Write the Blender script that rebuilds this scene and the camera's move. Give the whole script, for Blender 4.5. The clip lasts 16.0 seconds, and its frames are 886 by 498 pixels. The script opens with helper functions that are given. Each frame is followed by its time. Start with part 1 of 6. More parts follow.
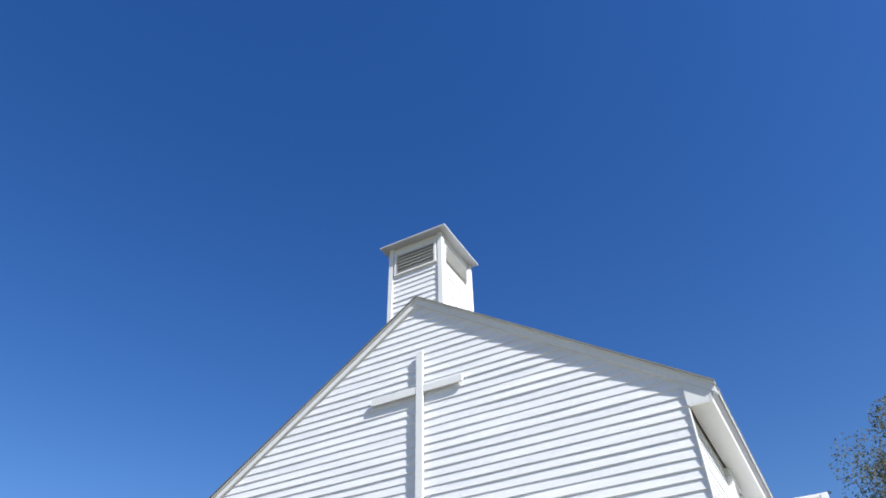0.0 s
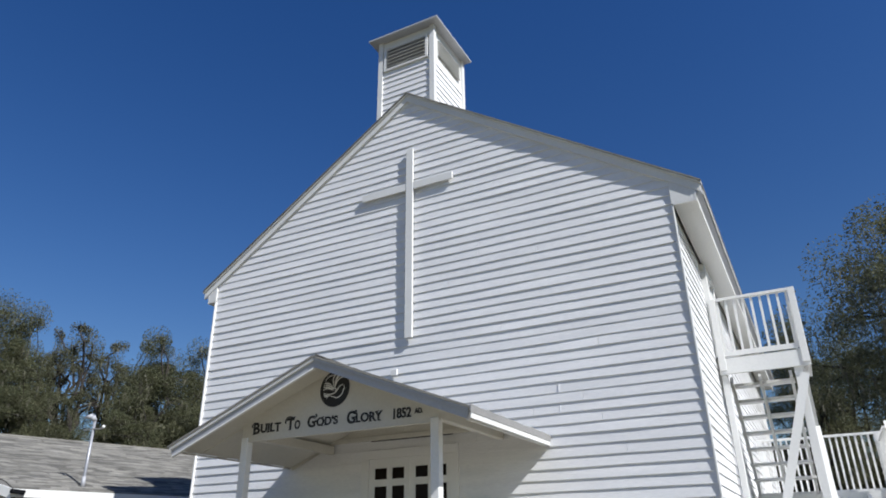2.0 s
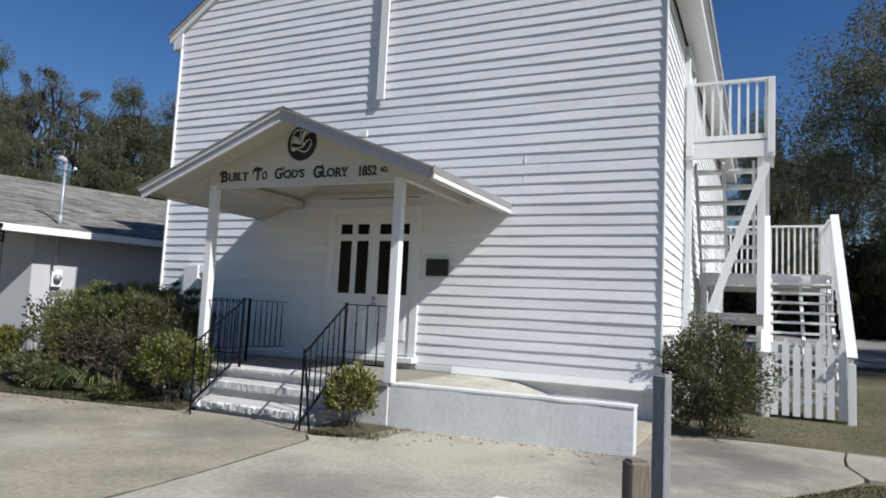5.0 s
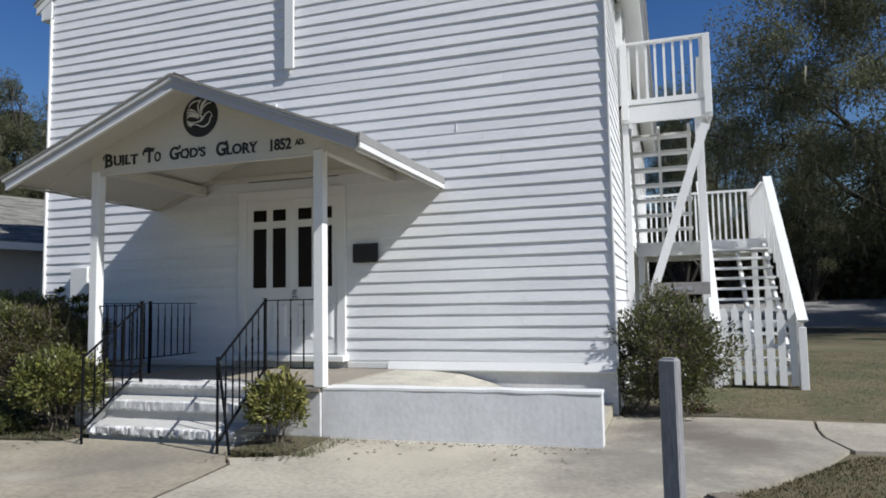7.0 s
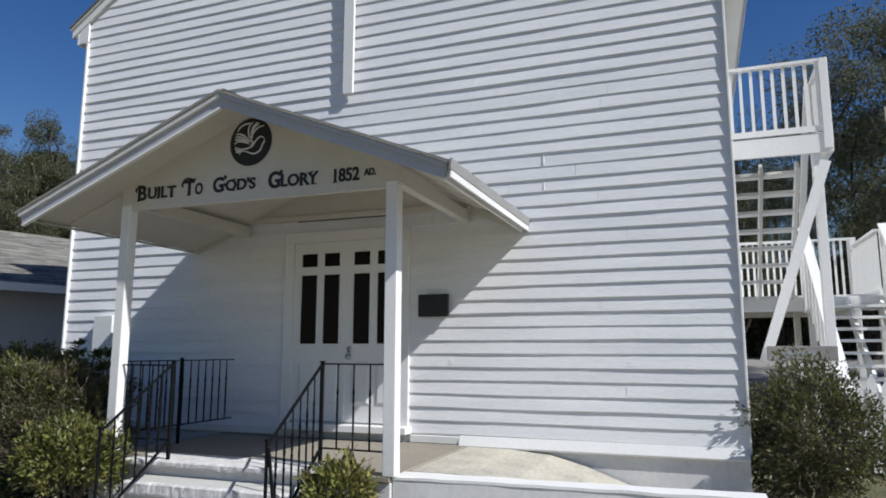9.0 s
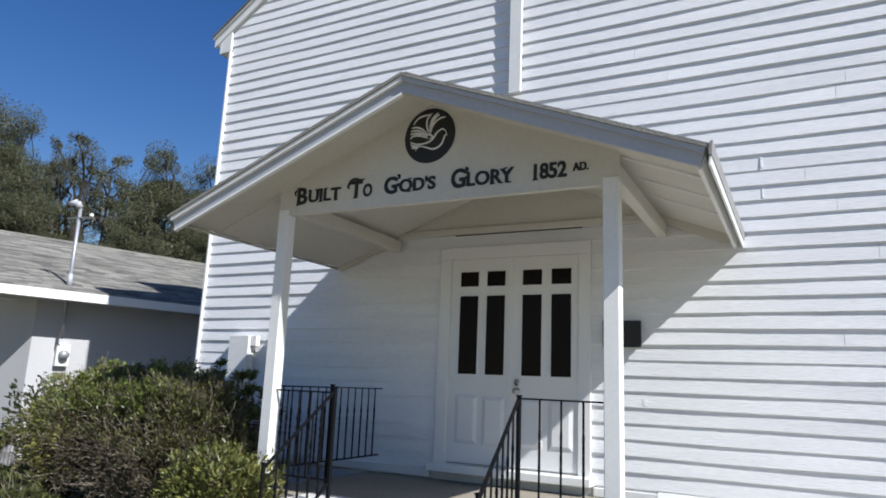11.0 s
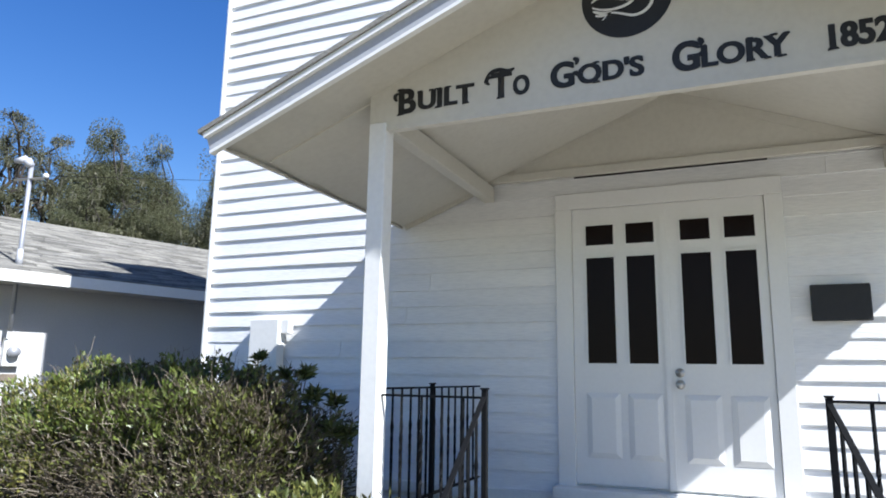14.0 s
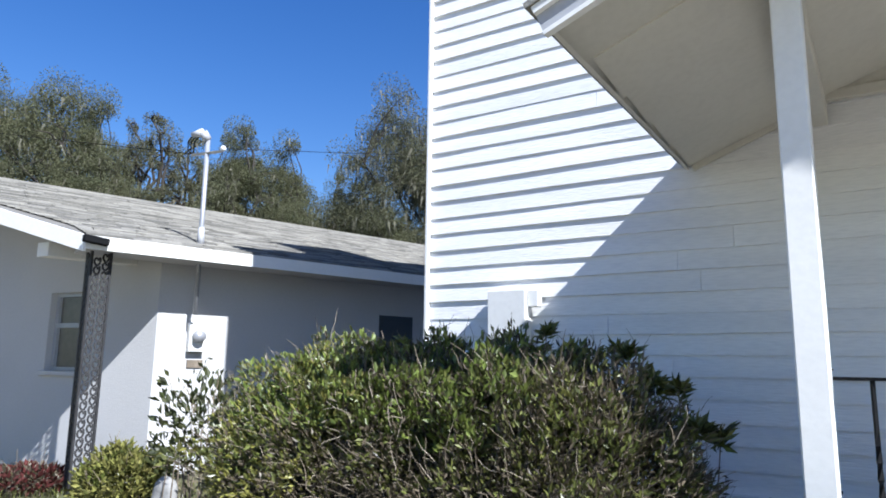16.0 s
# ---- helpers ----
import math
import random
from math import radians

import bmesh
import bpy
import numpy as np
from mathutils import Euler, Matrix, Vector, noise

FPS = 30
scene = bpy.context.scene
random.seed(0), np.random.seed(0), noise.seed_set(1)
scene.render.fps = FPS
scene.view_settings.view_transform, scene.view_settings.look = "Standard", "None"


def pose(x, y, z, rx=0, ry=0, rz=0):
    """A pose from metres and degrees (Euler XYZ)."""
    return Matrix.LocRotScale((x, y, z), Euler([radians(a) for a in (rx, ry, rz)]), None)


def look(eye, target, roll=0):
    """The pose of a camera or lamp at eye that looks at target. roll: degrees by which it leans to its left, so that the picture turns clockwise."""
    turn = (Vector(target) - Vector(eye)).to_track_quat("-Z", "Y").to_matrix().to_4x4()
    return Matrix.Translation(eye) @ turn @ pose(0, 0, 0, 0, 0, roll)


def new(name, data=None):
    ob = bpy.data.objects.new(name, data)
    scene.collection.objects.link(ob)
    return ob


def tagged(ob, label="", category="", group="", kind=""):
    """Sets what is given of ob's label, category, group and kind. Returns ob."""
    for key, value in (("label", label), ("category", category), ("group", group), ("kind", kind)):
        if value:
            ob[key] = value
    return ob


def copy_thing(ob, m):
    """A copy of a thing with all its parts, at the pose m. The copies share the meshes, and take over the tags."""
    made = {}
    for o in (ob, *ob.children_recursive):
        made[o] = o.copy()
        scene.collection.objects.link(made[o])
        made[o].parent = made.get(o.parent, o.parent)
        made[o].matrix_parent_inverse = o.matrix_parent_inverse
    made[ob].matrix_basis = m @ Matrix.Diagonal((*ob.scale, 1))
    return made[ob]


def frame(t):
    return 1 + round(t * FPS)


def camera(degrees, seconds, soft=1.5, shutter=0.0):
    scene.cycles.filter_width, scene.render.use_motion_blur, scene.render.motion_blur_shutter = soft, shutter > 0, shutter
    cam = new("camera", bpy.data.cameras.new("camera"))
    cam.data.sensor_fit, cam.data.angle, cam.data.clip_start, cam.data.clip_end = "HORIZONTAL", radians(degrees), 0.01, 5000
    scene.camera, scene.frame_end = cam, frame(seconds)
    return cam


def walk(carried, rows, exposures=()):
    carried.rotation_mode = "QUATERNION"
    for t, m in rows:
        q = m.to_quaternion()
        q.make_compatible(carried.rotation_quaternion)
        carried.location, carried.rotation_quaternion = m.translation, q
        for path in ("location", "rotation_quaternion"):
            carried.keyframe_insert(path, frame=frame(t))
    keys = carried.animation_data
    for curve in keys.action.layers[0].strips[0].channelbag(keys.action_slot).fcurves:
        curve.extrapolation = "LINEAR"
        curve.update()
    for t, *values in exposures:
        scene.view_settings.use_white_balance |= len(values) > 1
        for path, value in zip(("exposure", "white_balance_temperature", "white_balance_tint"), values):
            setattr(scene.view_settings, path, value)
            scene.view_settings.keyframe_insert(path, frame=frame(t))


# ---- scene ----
cam = camera(66.1, 16.0, soft=1.8)
PATH = [
    (0, (5.289, -9.222, 1.567), (4.572, -7.876, 2.861), -1.5),
    (0.5, (5.323, -9.12, 1.499), (4.553, -7.726, 2.709), -0.6),
    (1, (5.256, -9.152, 1.535), (4.468, -7.67, 2.623), -0.9),
    (1.5, (5.274, -9.086, 1.472), (4.457, -7.538, 2.441), -0.8),
    (2, (5.24, -9.115, 1.469), (4.396, -7.496, 2.286), -0.8),
    (2.5, (5.21, -9.123, 1.468), (4.335, -7.462, 2.158), -0.7),
    (3, (5.174, -9.143, 1.435), (4.267, -7.464, 2.035), -0.4),
    (3.5, (5.178, -9.131, 1.463), (4.189, -7.469, 1.969), 0.1),
    (4, (5.176, -9.09, 1.43), (4.124, -7.448, 1.874), 0.3),
    (4.5, (5.259, -9.071, 1.352), (4.239, -7.389, 1.718), 3.0),
    (5, (5.341, -8.984, 1.315), (4.485, -7.186, 1.508), 2.9),
    (5.2, (5.338, -8.935, 1.318), (4.606, -7.077, 1.428), 3.0),
    (7.3, (4.664, -7.997, 1.309), (4.036, -6.105, 1.474), -1.2),
    (7.5, (4.587, -7.871, 1.357), (3.959, -5.977, 1.505), -1.4),
    (8, (4.333, -7.534, 1.434), (3.664, -5.66, 1.631), -0.9),
    (8.5, (4.028, -7.351, 1.472), (3.336, -5.489, 1.699), -0.7),
    (9, (3.769, -7.141, 1.495), (3.077, -5.288, 1.792), 0.1),
    (9.5, (3.443, -6.915, 1.516), (2.578, -5.135, 1.802), 1.0),
    (9.7, (3.341, -6.833, 1.474), (2.399, -5.092, 1.761), 0.7),
    (11.8, (1.977, -6.237, 1.456), (1.074, -4.506, 1.89), 3.2),
    (12, (1.866, -6.104, 1.507), (0.942, -4.385, 1.942), 2.8),
    (12.5, (1.515, -5.891, 1.489), (0.543, -4.185, 1.872), 1.9),
    (13, (1.111, -5.75, 1.472), (0.132, -4.033, 1.781), 0.8),
    (13.5, (0.757, -5.511, 1.477), (-0.153, -3.766, 1.833), 0.9),
    (14, (0.357, -5.347, 1.471), (-0.427, -3.543, 1.836), 0.9),
    (14.5, (-0.036, -5.158, 1.469), (-0.778, -3.34, 1.848), 0.1),
    (15, (-0.451, -4.955, 1.474), (-1.26, -3.164, 1.842), 0.7),
    (15.5, (-0.88, -4.879, 1.493), (-1.756, -3.111, 1.818), 0.4),
    (16, (-1.316, -4.813, 1.392), (-2.378, -3.152, 1.725), 0.8),
]
EXPOSURES = [(0, 1.04, 6200, 10), (1, 0.68, 6200, 10), (2, 0.38, 6200, 10), (3.5, 0.18, 6200, 10), (5, 0.26, 6200, 10), (8, 0.24, 6200, 10), (9.5, 0.22, 6200, 10), (12, 0.97, 6050, 10), (13, 1.18, 6000, 10), (14.5, 1.26, 5950, 10), (16, 1.24, 5900, 10)]
walk(cam, [(t, look(eye, target, roll)) for t, eye, target, roll in PATH], EXPOSURES)

# ---- light ----
SUN_WAY = Vector((3.2, -1.0, 3.1)).normalized()
sun = new("sun", bpy.data.lights.new("sun", "SUN"))
sun.data.energy, sun.data.angle, sun.data.color = 5.0, radians(0.6), (1.0, 0.965, 0.915)
sun.matrix_world = look(SUN_WAY * 60, (0, 0, 0))
world = bpy.data.worlds.new("world")
scene.world = world
world.use_nodes = True
wn = world.node_tree.nodes
sky = wn.new("ShaderNodeTexSky")
sky.sky_type, sky.sun_disc = "NISHITA", False
sky.sun_elevation = math.asin(SUN_WAY.z)
sky.sun_rotation = math.atan2(SUN_WAY.x, SUN_WAY.y)
sky.altitude, sky.air_density, sky.dust_density, sky.ozone_density = 0, 1.25, 0.4, 3.0
wn["Background"].inputs["Strength"].default_value = 0.063
deep = wn.new("ShaderNodeHueSaturation")
deep.inputs["Hue"].default_value, deep.inputs["Saturation"].default_value = 0.516, 1.34
world.node_tree.links.new(sky.outputs[0], deep.inputs["Color"])
world.node_tree.links.new(deep.outputs[0], wn["Background"].inputs["Color"])


# ---- materials ----
def material(name, colour, rough=0.6, metal=0.0, dark=None, scale=6.0, fine=60.0, mix=0.5, bump=0.1, stretch=(1, 1, 1), spread=0.0, spec=0.5, lo=0.35, hi=0.7):
    """A surface in two colours: broad stains, fine grain, relief, and a shift from piece to piece."""
    m = bpy.data.materials.new(name)
    m.use_nodes = True
    n, l = m.node_tree.nodes, m.node_tree.links
    b = n["Principled BSDF"]
    b.inputs["Roughness"].default_value, b.inputs["Metallic"].default_value = rough, metal
    b.inputs["Specular IOR Level"].default_value = spec
    co, mp = n.new("ShaderNodeTexCoord"), n.new("ShaderNodeMapping")
    mp.inputs["Scale"].default_value = stretch
    l.new(co.outputs["Object"], mp.inputs["Vector"])
    big, small = n.new("ShaderNodeTexNoise"), n.new("ShaderNodeTexNoise")
    big.inputs["Scale"].default_value, small.inputs["Scale"].default_value = scale, fine
    big.inputs["Detail"].default_value, small.inputs["Detail"].default_value = 6, 4
    for t in (big, small):
        l.new(mp.outputs[0], t.inputs["Vector"])
    ramp = n.new("ShaderNodeMapRange")
    ramp.inputs["From Min"].default_value, ramp.inputs["From Max"].default_value = lo, hi
    l.new(big.outputs["Fac"], ramp.inputs["Value"])
    ramp2 = n.new("ShaderNodeMapRange")
    ramp2.inputs["From Min"].default_value, ramp2.inputs["From Max"].default_value = 0.4, 0.7
    l.new(small.outputs["Fac"], ramp2.inputs["Value"])
    add = n.new("ShaderNodeMath")
    add.operation = "MULTIPLY_ADD"
    add.inputs[1].default_value = 0.5
    l.new(ramp2.outputs[0], add.inputs[0])
    half = n.new("ShaderNodeMath")
    half.operation = "MULTIPLY"
    half.inputs[1].default_value = 0.5
    l.new(ramp.outputs[0], half.inputs[0])
    l.new(half.outputs[0], add.inputs[2])
    k = n.new("ShaderNodeMath")
    k.operation = "MULTIPLY"
    k.inputs[1].default_value = mix
    l.new(add.outputs[0], k.inputs[0])
    mx = n.new("ShaderNodeMix")
    mx.data_type = "RGBA"
    mx.inputs["A"].default_value = (*colour, 1)
    mx.inputs["B"].default_value = (*(dark or [c * 0.6 for c in colour]), 1)
    l.new(k.outputs[0], mx.inputs["Factor"])
    out = mx.outputs["Result"]
    if spread:
        info, hsv = n.new("ShaderNodeObjectInfo"), n.new("ShaderNodeHueSaturation")
        geo = n.new("ShaderNodeNewGeometry")
        sm = n.new("ShaderNodeMath")
        sm.operation = "ADD"
        l.new(info.outputs["Random"], sm.inputs[0])
        l.new(geo.outputs["Random Per Island"], sm.inputs[1])
        fr = n.new("ShaderNodeMath")
        fr.operation = "FRACT"
        l.new(sm.outputs[0], fr.inputs[0])
        rg = n.new("ShaderNodeMapRange")
        rg.inputs["To Min"].default_value, rg.inputs["To Max"].default_value = 1 - spread, 1 + spread
        l.new(fr.outputs[0], rg.inputs["Value"])
        l.new(rg.outputs[0], hsv.inputs["Value"])
        l.new(out, hsv.inputs["Color"])
        out = hsv.outputs["Color"]
    l.new(out, b.inputs["Base Color"])
    if bump:
        bp = n.new("ShaderNodeBump")
        bp.inputs["Strength"].default_value, bp.inputs["Distance"].default_value = bump, 0.01
        l.new(small.outputs["Fac"], bp.inputs["Height"])
        l.new(bp.outputs[0], b.inputs["Normal"])
    return m


M_SIDING = material("painted_clapboard", (0.78, 0.78, 0.78), 0.5, dark=(0.54, 0.55, 0.57), scale=0.9, fine=11, mix=0.6, bump=0.35, stretch=(1, 1, 8), spread=0.025)
M_WHITE = material("white_paint", (0.72, 0.72, 0.70), 0.5, dark=(0.56, 0.56, 0.545), scale=1.5, fine=30, mix=0.45, bump=0.08)
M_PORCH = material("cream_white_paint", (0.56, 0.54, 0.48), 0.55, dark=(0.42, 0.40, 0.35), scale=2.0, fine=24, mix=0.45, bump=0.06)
M_DOOR = material("door_paint", (0.72, 0.72, 0.71), 0.35, dark=(0.6, 0.6, 0.595), scale=2, fine=40, mix=0.3, bump=0.03)
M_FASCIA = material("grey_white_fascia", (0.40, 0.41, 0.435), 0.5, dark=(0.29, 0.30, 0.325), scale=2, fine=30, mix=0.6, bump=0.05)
M_DRIP = material("drip_edge_metal", (0.34, 0.35, 0.38), 0.4, metal=0.3, dark=(0.22, 0.23, 0.25), scale=4, fine=30, mix=0.6)
M_APRON = material("dull_grey_apron", (0.27, 0.268, 0.262), 0.85, dark=(0.17, 0.168, 0.165), scale=3, fine=40, mix=0.7, bump=0.25)
M_SHINGLE = material("grey_shingle", (0.215, 0.208, 0.185), 0.9, dark=(0.085, 0.082, 0.076), scale=2.5, fine=60, mix=0.9, bump=0.7, spread=0.42)
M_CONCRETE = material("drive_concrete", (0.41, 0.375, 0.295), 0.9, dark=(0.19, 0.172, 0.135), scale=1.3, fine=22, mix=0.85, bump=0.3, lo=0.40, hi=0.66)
M_DRIVE = material("old_drive_concrete", (0.335, 0.297, 0.22), 0.9, dark=(0.165, 0.147, 0.110), scale=1.7, fine=18, mix=0.95, bump=0.3, lo=0.38, hi=0.66)
M_CREAM = material("cream_mortar", (0.50, 0.47, 0.385), 0.85, dark=(0.25, 0.24, 0.21), scale=2.5, fine=26, mix=1.0, bump=0.2)
M_BARE = material("worn_slab_paint", (0.28, 0.25, 0.20), 0.85, dark=(0.17, 0.155, 0.13), scale=0.9, fine=26, mix=1.0, bump=0.15)
M_SLABWHITE = material("whitewashed_concrete", (0.62, 0.62, 0.615), 0.8, dark=(0.42, 0.415, 0.41), scale=3.5, fine=20, mix=0.55, bump=0.25, stretch=(1, 1, 0.75))
M_STEP = material("chipped_white_step", (0.64, 0.635, 0.62), 0.8, dark=(0.26, 0.25, 0.235), scale=8, fine=30, mix=0.75, bump=0.3)
M_TREAD = material("worn_grey_tread", (0.46, 0.455, 0.43), 0.9, dark=(0.33, 0.325, 0.30), scale=3, fine=28, mix=0.6, bump=0.2)
M_STEPLOW = material("flaking_white_step", (0.68, 0.675, 0.66), 0.85, dark=(0.15, 0.145, 0.135), scale=9, fine=22, mix=1.2, bump=0.7, lo=0.5, hi=0.62)
M_IRON = material("black_iron", (0.004, 0.0045, 0.0055), 0.7, dark=(0.007, 0.0075, 0.009), scale=8, fine=60, mix=0.5, bump=0.2, spec=0.12)
M_BLACK = material("black_sign_paint", (0.009, 0.009, 0.010), 0.55, dark=(0.02, 0.02, 0.021), scale=6, fine=40, mix=0.5, bump=0.05)
M_STEEL = material("brushed_steel", (0.45, 0.44, 0.42), 0.3, metal=0.9, scale=10, fine=80, mix=0.3)
M_STUCCO = material("painted_block", (0.45, 0.45, 0.455), 0.85, dark=(0.35, 0.35, 0.36), scale=1, fine=50, mix=0.5, bump=0.3)
M_DARKDOOR = material("dark_door_paint", (0.05, 0.06, 0.07), 0.6, dark=(0.03, 0.035, 0.045), scale=3, fine=30, mix=0.6, bump=0.1)
# column iron, lighter than M_IRON: the sun's greying is put into its colour
M_CASTIRON = material("sunlit_cast_iron", (0.022, 0.022, 0.024), 0.6, dark=(0.05, 0.05, 0.052), scale=8, fine=50, mix=0.7, bump=0.2, spec=0.3)
M_OLDGLASS = material("dusty_window_glass", (0.10, 0.095, 0.085), 0.25, dark=(0.05, 0.05, 0.048), scale=3, fine=12, mix=0.8, bump=0.02)
M_WOODGREY = material("weathered_wood", (0.20, 0.165, 0.125), 0.85, dark=(0.045, 0.036, 0.028), scale=3, fine=24, mix=0.9, bump=0.5, stretch=(6, 6, 0.6))
M_BOARD = material("grey_weathered_board", (0.27, 0.255, 0.245), 0.85, dark=(0.13, 0.12, 0.11), scale=3, fine=24, mix=0.8, bump=0.4, stretch=(0.6, 6, 6))
M_GRASS = material("lawn", (0.046, 0.056, 0.019), 0.95, dark=(0.125, 0.097, 0.055), scale=0.9, fine=11, mix=1.2, bump=0.6, lo=0.38, hi=0.62)
M_ROAD = material("asphalt", (0.27, 0.265, 0.255), 0.95, dark=(0.19, 0.185, 0.18), scale=0.5, fine=60, mix=0.6, bump=0.2, spec=0.05)
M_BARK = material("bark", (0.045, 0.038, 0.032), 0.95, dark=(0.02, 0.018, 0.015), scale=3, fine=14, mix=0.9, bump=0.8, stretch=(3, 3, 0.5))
M_PALETWIG = material("pale_bare_twig", (0.29, 0.25, 0.195), 0.85, dark=(0.17, 0.14, 0.105), scale=5, fine=40, mix=0.6)
M_TWIG = material("dry_twig", (0.165, 0.135, 0.098), 0.9, dark=(0.08, 0.065, 0.048), scale=6, fine=40, mix=0.7)


def leaf_material(name, colour, dark, spread, through_light=0.25, rough=0.65, spec=0.15):
    m = material(name, colour, rough, dark=dark, scale=1.2, fine=9, mix=0.9, bump=0, spread=spread, spec=spec)
    n, l = m.node_tree.nodes, m.node_tree.links
    b = n["Principled BSDF"]
    tr, ad = n.new("ShaderNodeBsdfTranslucent"), n.new("ShaderNodeMixShader")
    ad.inputs[0].default_value = through_light
    l.new(b.inputs["Base Color"].links[0].from_socket, tr.inputs["Color"])
    l.new(b.outputs[0], ad.inputs[1])
    l.new(tr.outputs[0], ad.inputs[2])
    l.new(ad.outputs[0], n["Material Output"].inputs["Surface"])
    return m


M_OAK = leaf_material("oak_leaf", (0.108, 0.122, 0.066), (0.16, 0.15, 0.09), 0.3, 0.45)
M_OAKDARK = leaf_material("far_leaf", (0.108, 0.118, 0.07), (0.15, 0.14, 0.09), 0.3, 0.45)
M_MOSS = leaf_material("hanging_moss", (0.17, 0.165, 0.125), (0.12, 0.115, 0.085), 0.3)
M_HEDGE = leaf_material("hedge_leaf", (0.075, 0.096, 0.023), (0.135, 0.127, 0.041), 0.6, 0.3, 0.38, 0.5)
M_YOUNG = leaf_material("young_leaf", (0.16, 0.165, 0.035), (0.24, 0.215, 0.07), 0.5, 0.3, 0.4, 0.4)
M_CREST = leaf_material("crest_leaf", (0.10, 0.14, 0.028), (0.165, 0.18, 0.05), 0.55, 0.3, 0.38, 0.5)
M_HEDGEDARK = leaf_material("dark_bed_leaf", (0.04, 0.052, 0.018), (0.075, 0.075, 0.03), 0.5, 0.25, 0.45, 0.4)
M_HEDGEDRY = leaf_material("dry_hedge_leaf", (0.11, 0.09, 0.062), (0.048, 0.04, 0.027), 0.6, 0.25, 0.45, 0.4)
M_YELLOW = leaf_material("variegated_leaf", (0.13, 0.14, 0.035), (0.25, 0.22, 0.08), 0.5)
M_BLADE = leaf_material("lily_blade", (0.085, 0.12, 0.045), (0.17, 0.18, 0.08), 0.45, 0.25, 0.4, 0.5)
M_RED = leaf_material("red_leaf", (0.085, 0.022, 0.02), (0.05, 0.02, 0.018), 0.4)

def add_stain(m, spots, colour, amount):
    """Blotches of dirt with ragged rims at the places given (x, y, radius)."""
    n, l = m.node_tree.nodes, m.node_tree.links
    b = n["Principled BSDF"]
    out = b.inputs["Base Color"].links[0].from_socket
    co, wob = n.new("ShaderNodeTexCoord"), n.new("ShaderNodeTexNoise")
    wob.inputs["Scale"].default_value, wob.inputs["Detail"].default_value, wob.inputs["Roughness"].default_value = 1.6, 9, 0.75
    l.new(co.outputs["Object"], wob.inputs["Vector"])
    for x, y, r in spots:
        far, ragged, ramp, mx = n.new("ShaderNodeVectorMath"), n.new("ShaderNodeMath"), n.new("ShaderNodeMapRange"), n.new("ShaderNodeMix")
        far.operation, ragged.operation, mx.data_type = "DISTANCE", "MULTIPLY_ADD", "RGBA"
        far.inputs[1].default_value = (x, y, 0)
        l.new(co.outputs["Object"], far.inputs[0])
        ragged.inputs[1].default_value = r * 2.6
        l.new(wob.outputs["Fac"], ragged.inputs[0])
        l.new(far.outputs["Value"], ragged.inputs[2])
        ramp.inputs["From Min"].default_value, ramp.inputs["From Max"].default_value = r * 2.4, r * 1.6
        ramp.inputs["To Max"].default_value = amount
        l.new(ragged.outputs[0], ramp.inputs["Value"])
        l.new(ramp.outputs[0], mx.inputs["Factor"])
        l.new(out, mx.inputs["A"])
        mx.inputs["B"].default_value = (*colour, 1)
        out = mx.outputs["Result"]
    l.new(out, b.inputs["Base Color"])


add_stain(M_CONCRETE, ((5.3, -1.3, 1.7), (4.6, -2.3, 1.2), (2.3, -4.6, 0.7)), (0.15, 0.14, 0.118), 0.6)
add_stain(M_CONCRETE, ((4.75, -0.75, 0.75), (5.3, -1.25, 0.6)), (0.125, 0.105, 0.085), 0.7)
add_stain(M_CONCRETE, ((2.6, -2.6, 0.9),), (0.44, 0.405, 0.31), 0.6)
add_stain(M_DRIVE, ((0.2, -3.3, 0.9), (-1.8, -4.3, 0.8), (-4.6, -4.9, 1.2), (-2.5, -6.6, 1.1), (0.6, -6.8, 0.6)), (0.13, 0.122, 0.102), 0.55)
add_stain(M_DRIVE, ((-0.6, -4.9, 0.55), (-2.6, -3.9, 0.4), (-0.2, -4.0, 0.3)), (0.40, 0.375, 0.30), 0.55)

M_GLASS = bpy.data.materials.new("dark_glass")
M_GLASS.use_nodes = True
_b = M_GLASS.node_tree.nodes["Principled BSDF"]
_b.inputs["Base Color"].default_value, _b.inputs["Roughness"].default_value = (0.009, 0.005, 0.004, 1), 0.25
_b.inputs["Specular IOR Level"].default_value = 0.12

# ---- building helpers ----
BASE = {}


def thing(name, base, label, category, group="", kind=""):
    ob = new(name)
    ob.location = base
    ob.empty_display_size = 0.2
    BASE[ob.name] = Vector(base)
    return tagged(ob, label, category, group, kind)


def part(name, bm, material, parent=None, label="", smooth=False):
    """One mesh from a bmesh in world coordinates, under a thing or a part."""
    me = bpy.data.meshes.new(name)
    ob = new(name, me)
    base = BASE[parent.name] if parent else Vector((0, 0, 0))
    BASE[ob.name] = base
    bm.transform(Matrix.Translation(-base))
    if smooth:
        for f in bm.faces:
            f.smooth = True
    bm.to_mesh(me)
    bm.free()
    me.materials.append(material)
    ob.parent = parent
    if label:
        ob["label"] = label
    return ob


def solo(name, bm, material, label, category, kind="", group="", smooth=False):
    return tagged(part(name, bm, material, None, smooth=smooth), label, category, group, kind)


def box(bm, a, b, m=None):
    vs = [bm.verts.new((x, y, z)) for x in (a[0], b[0]) for y in (a[1], b[1]) for z in (a[2], b[2])]
    if m:
        for v in vs:
            v.co = m @ v.co
    for f in ((0, 1, 3, 2), (4, 6, 7, 5), (0, 4, 5, 1), (2, 3, 7, 6), (0, 2, 6, 4), (1, 5, 7, 3)):
        bm.faces.new([vs[i] for i in f])
    return vs


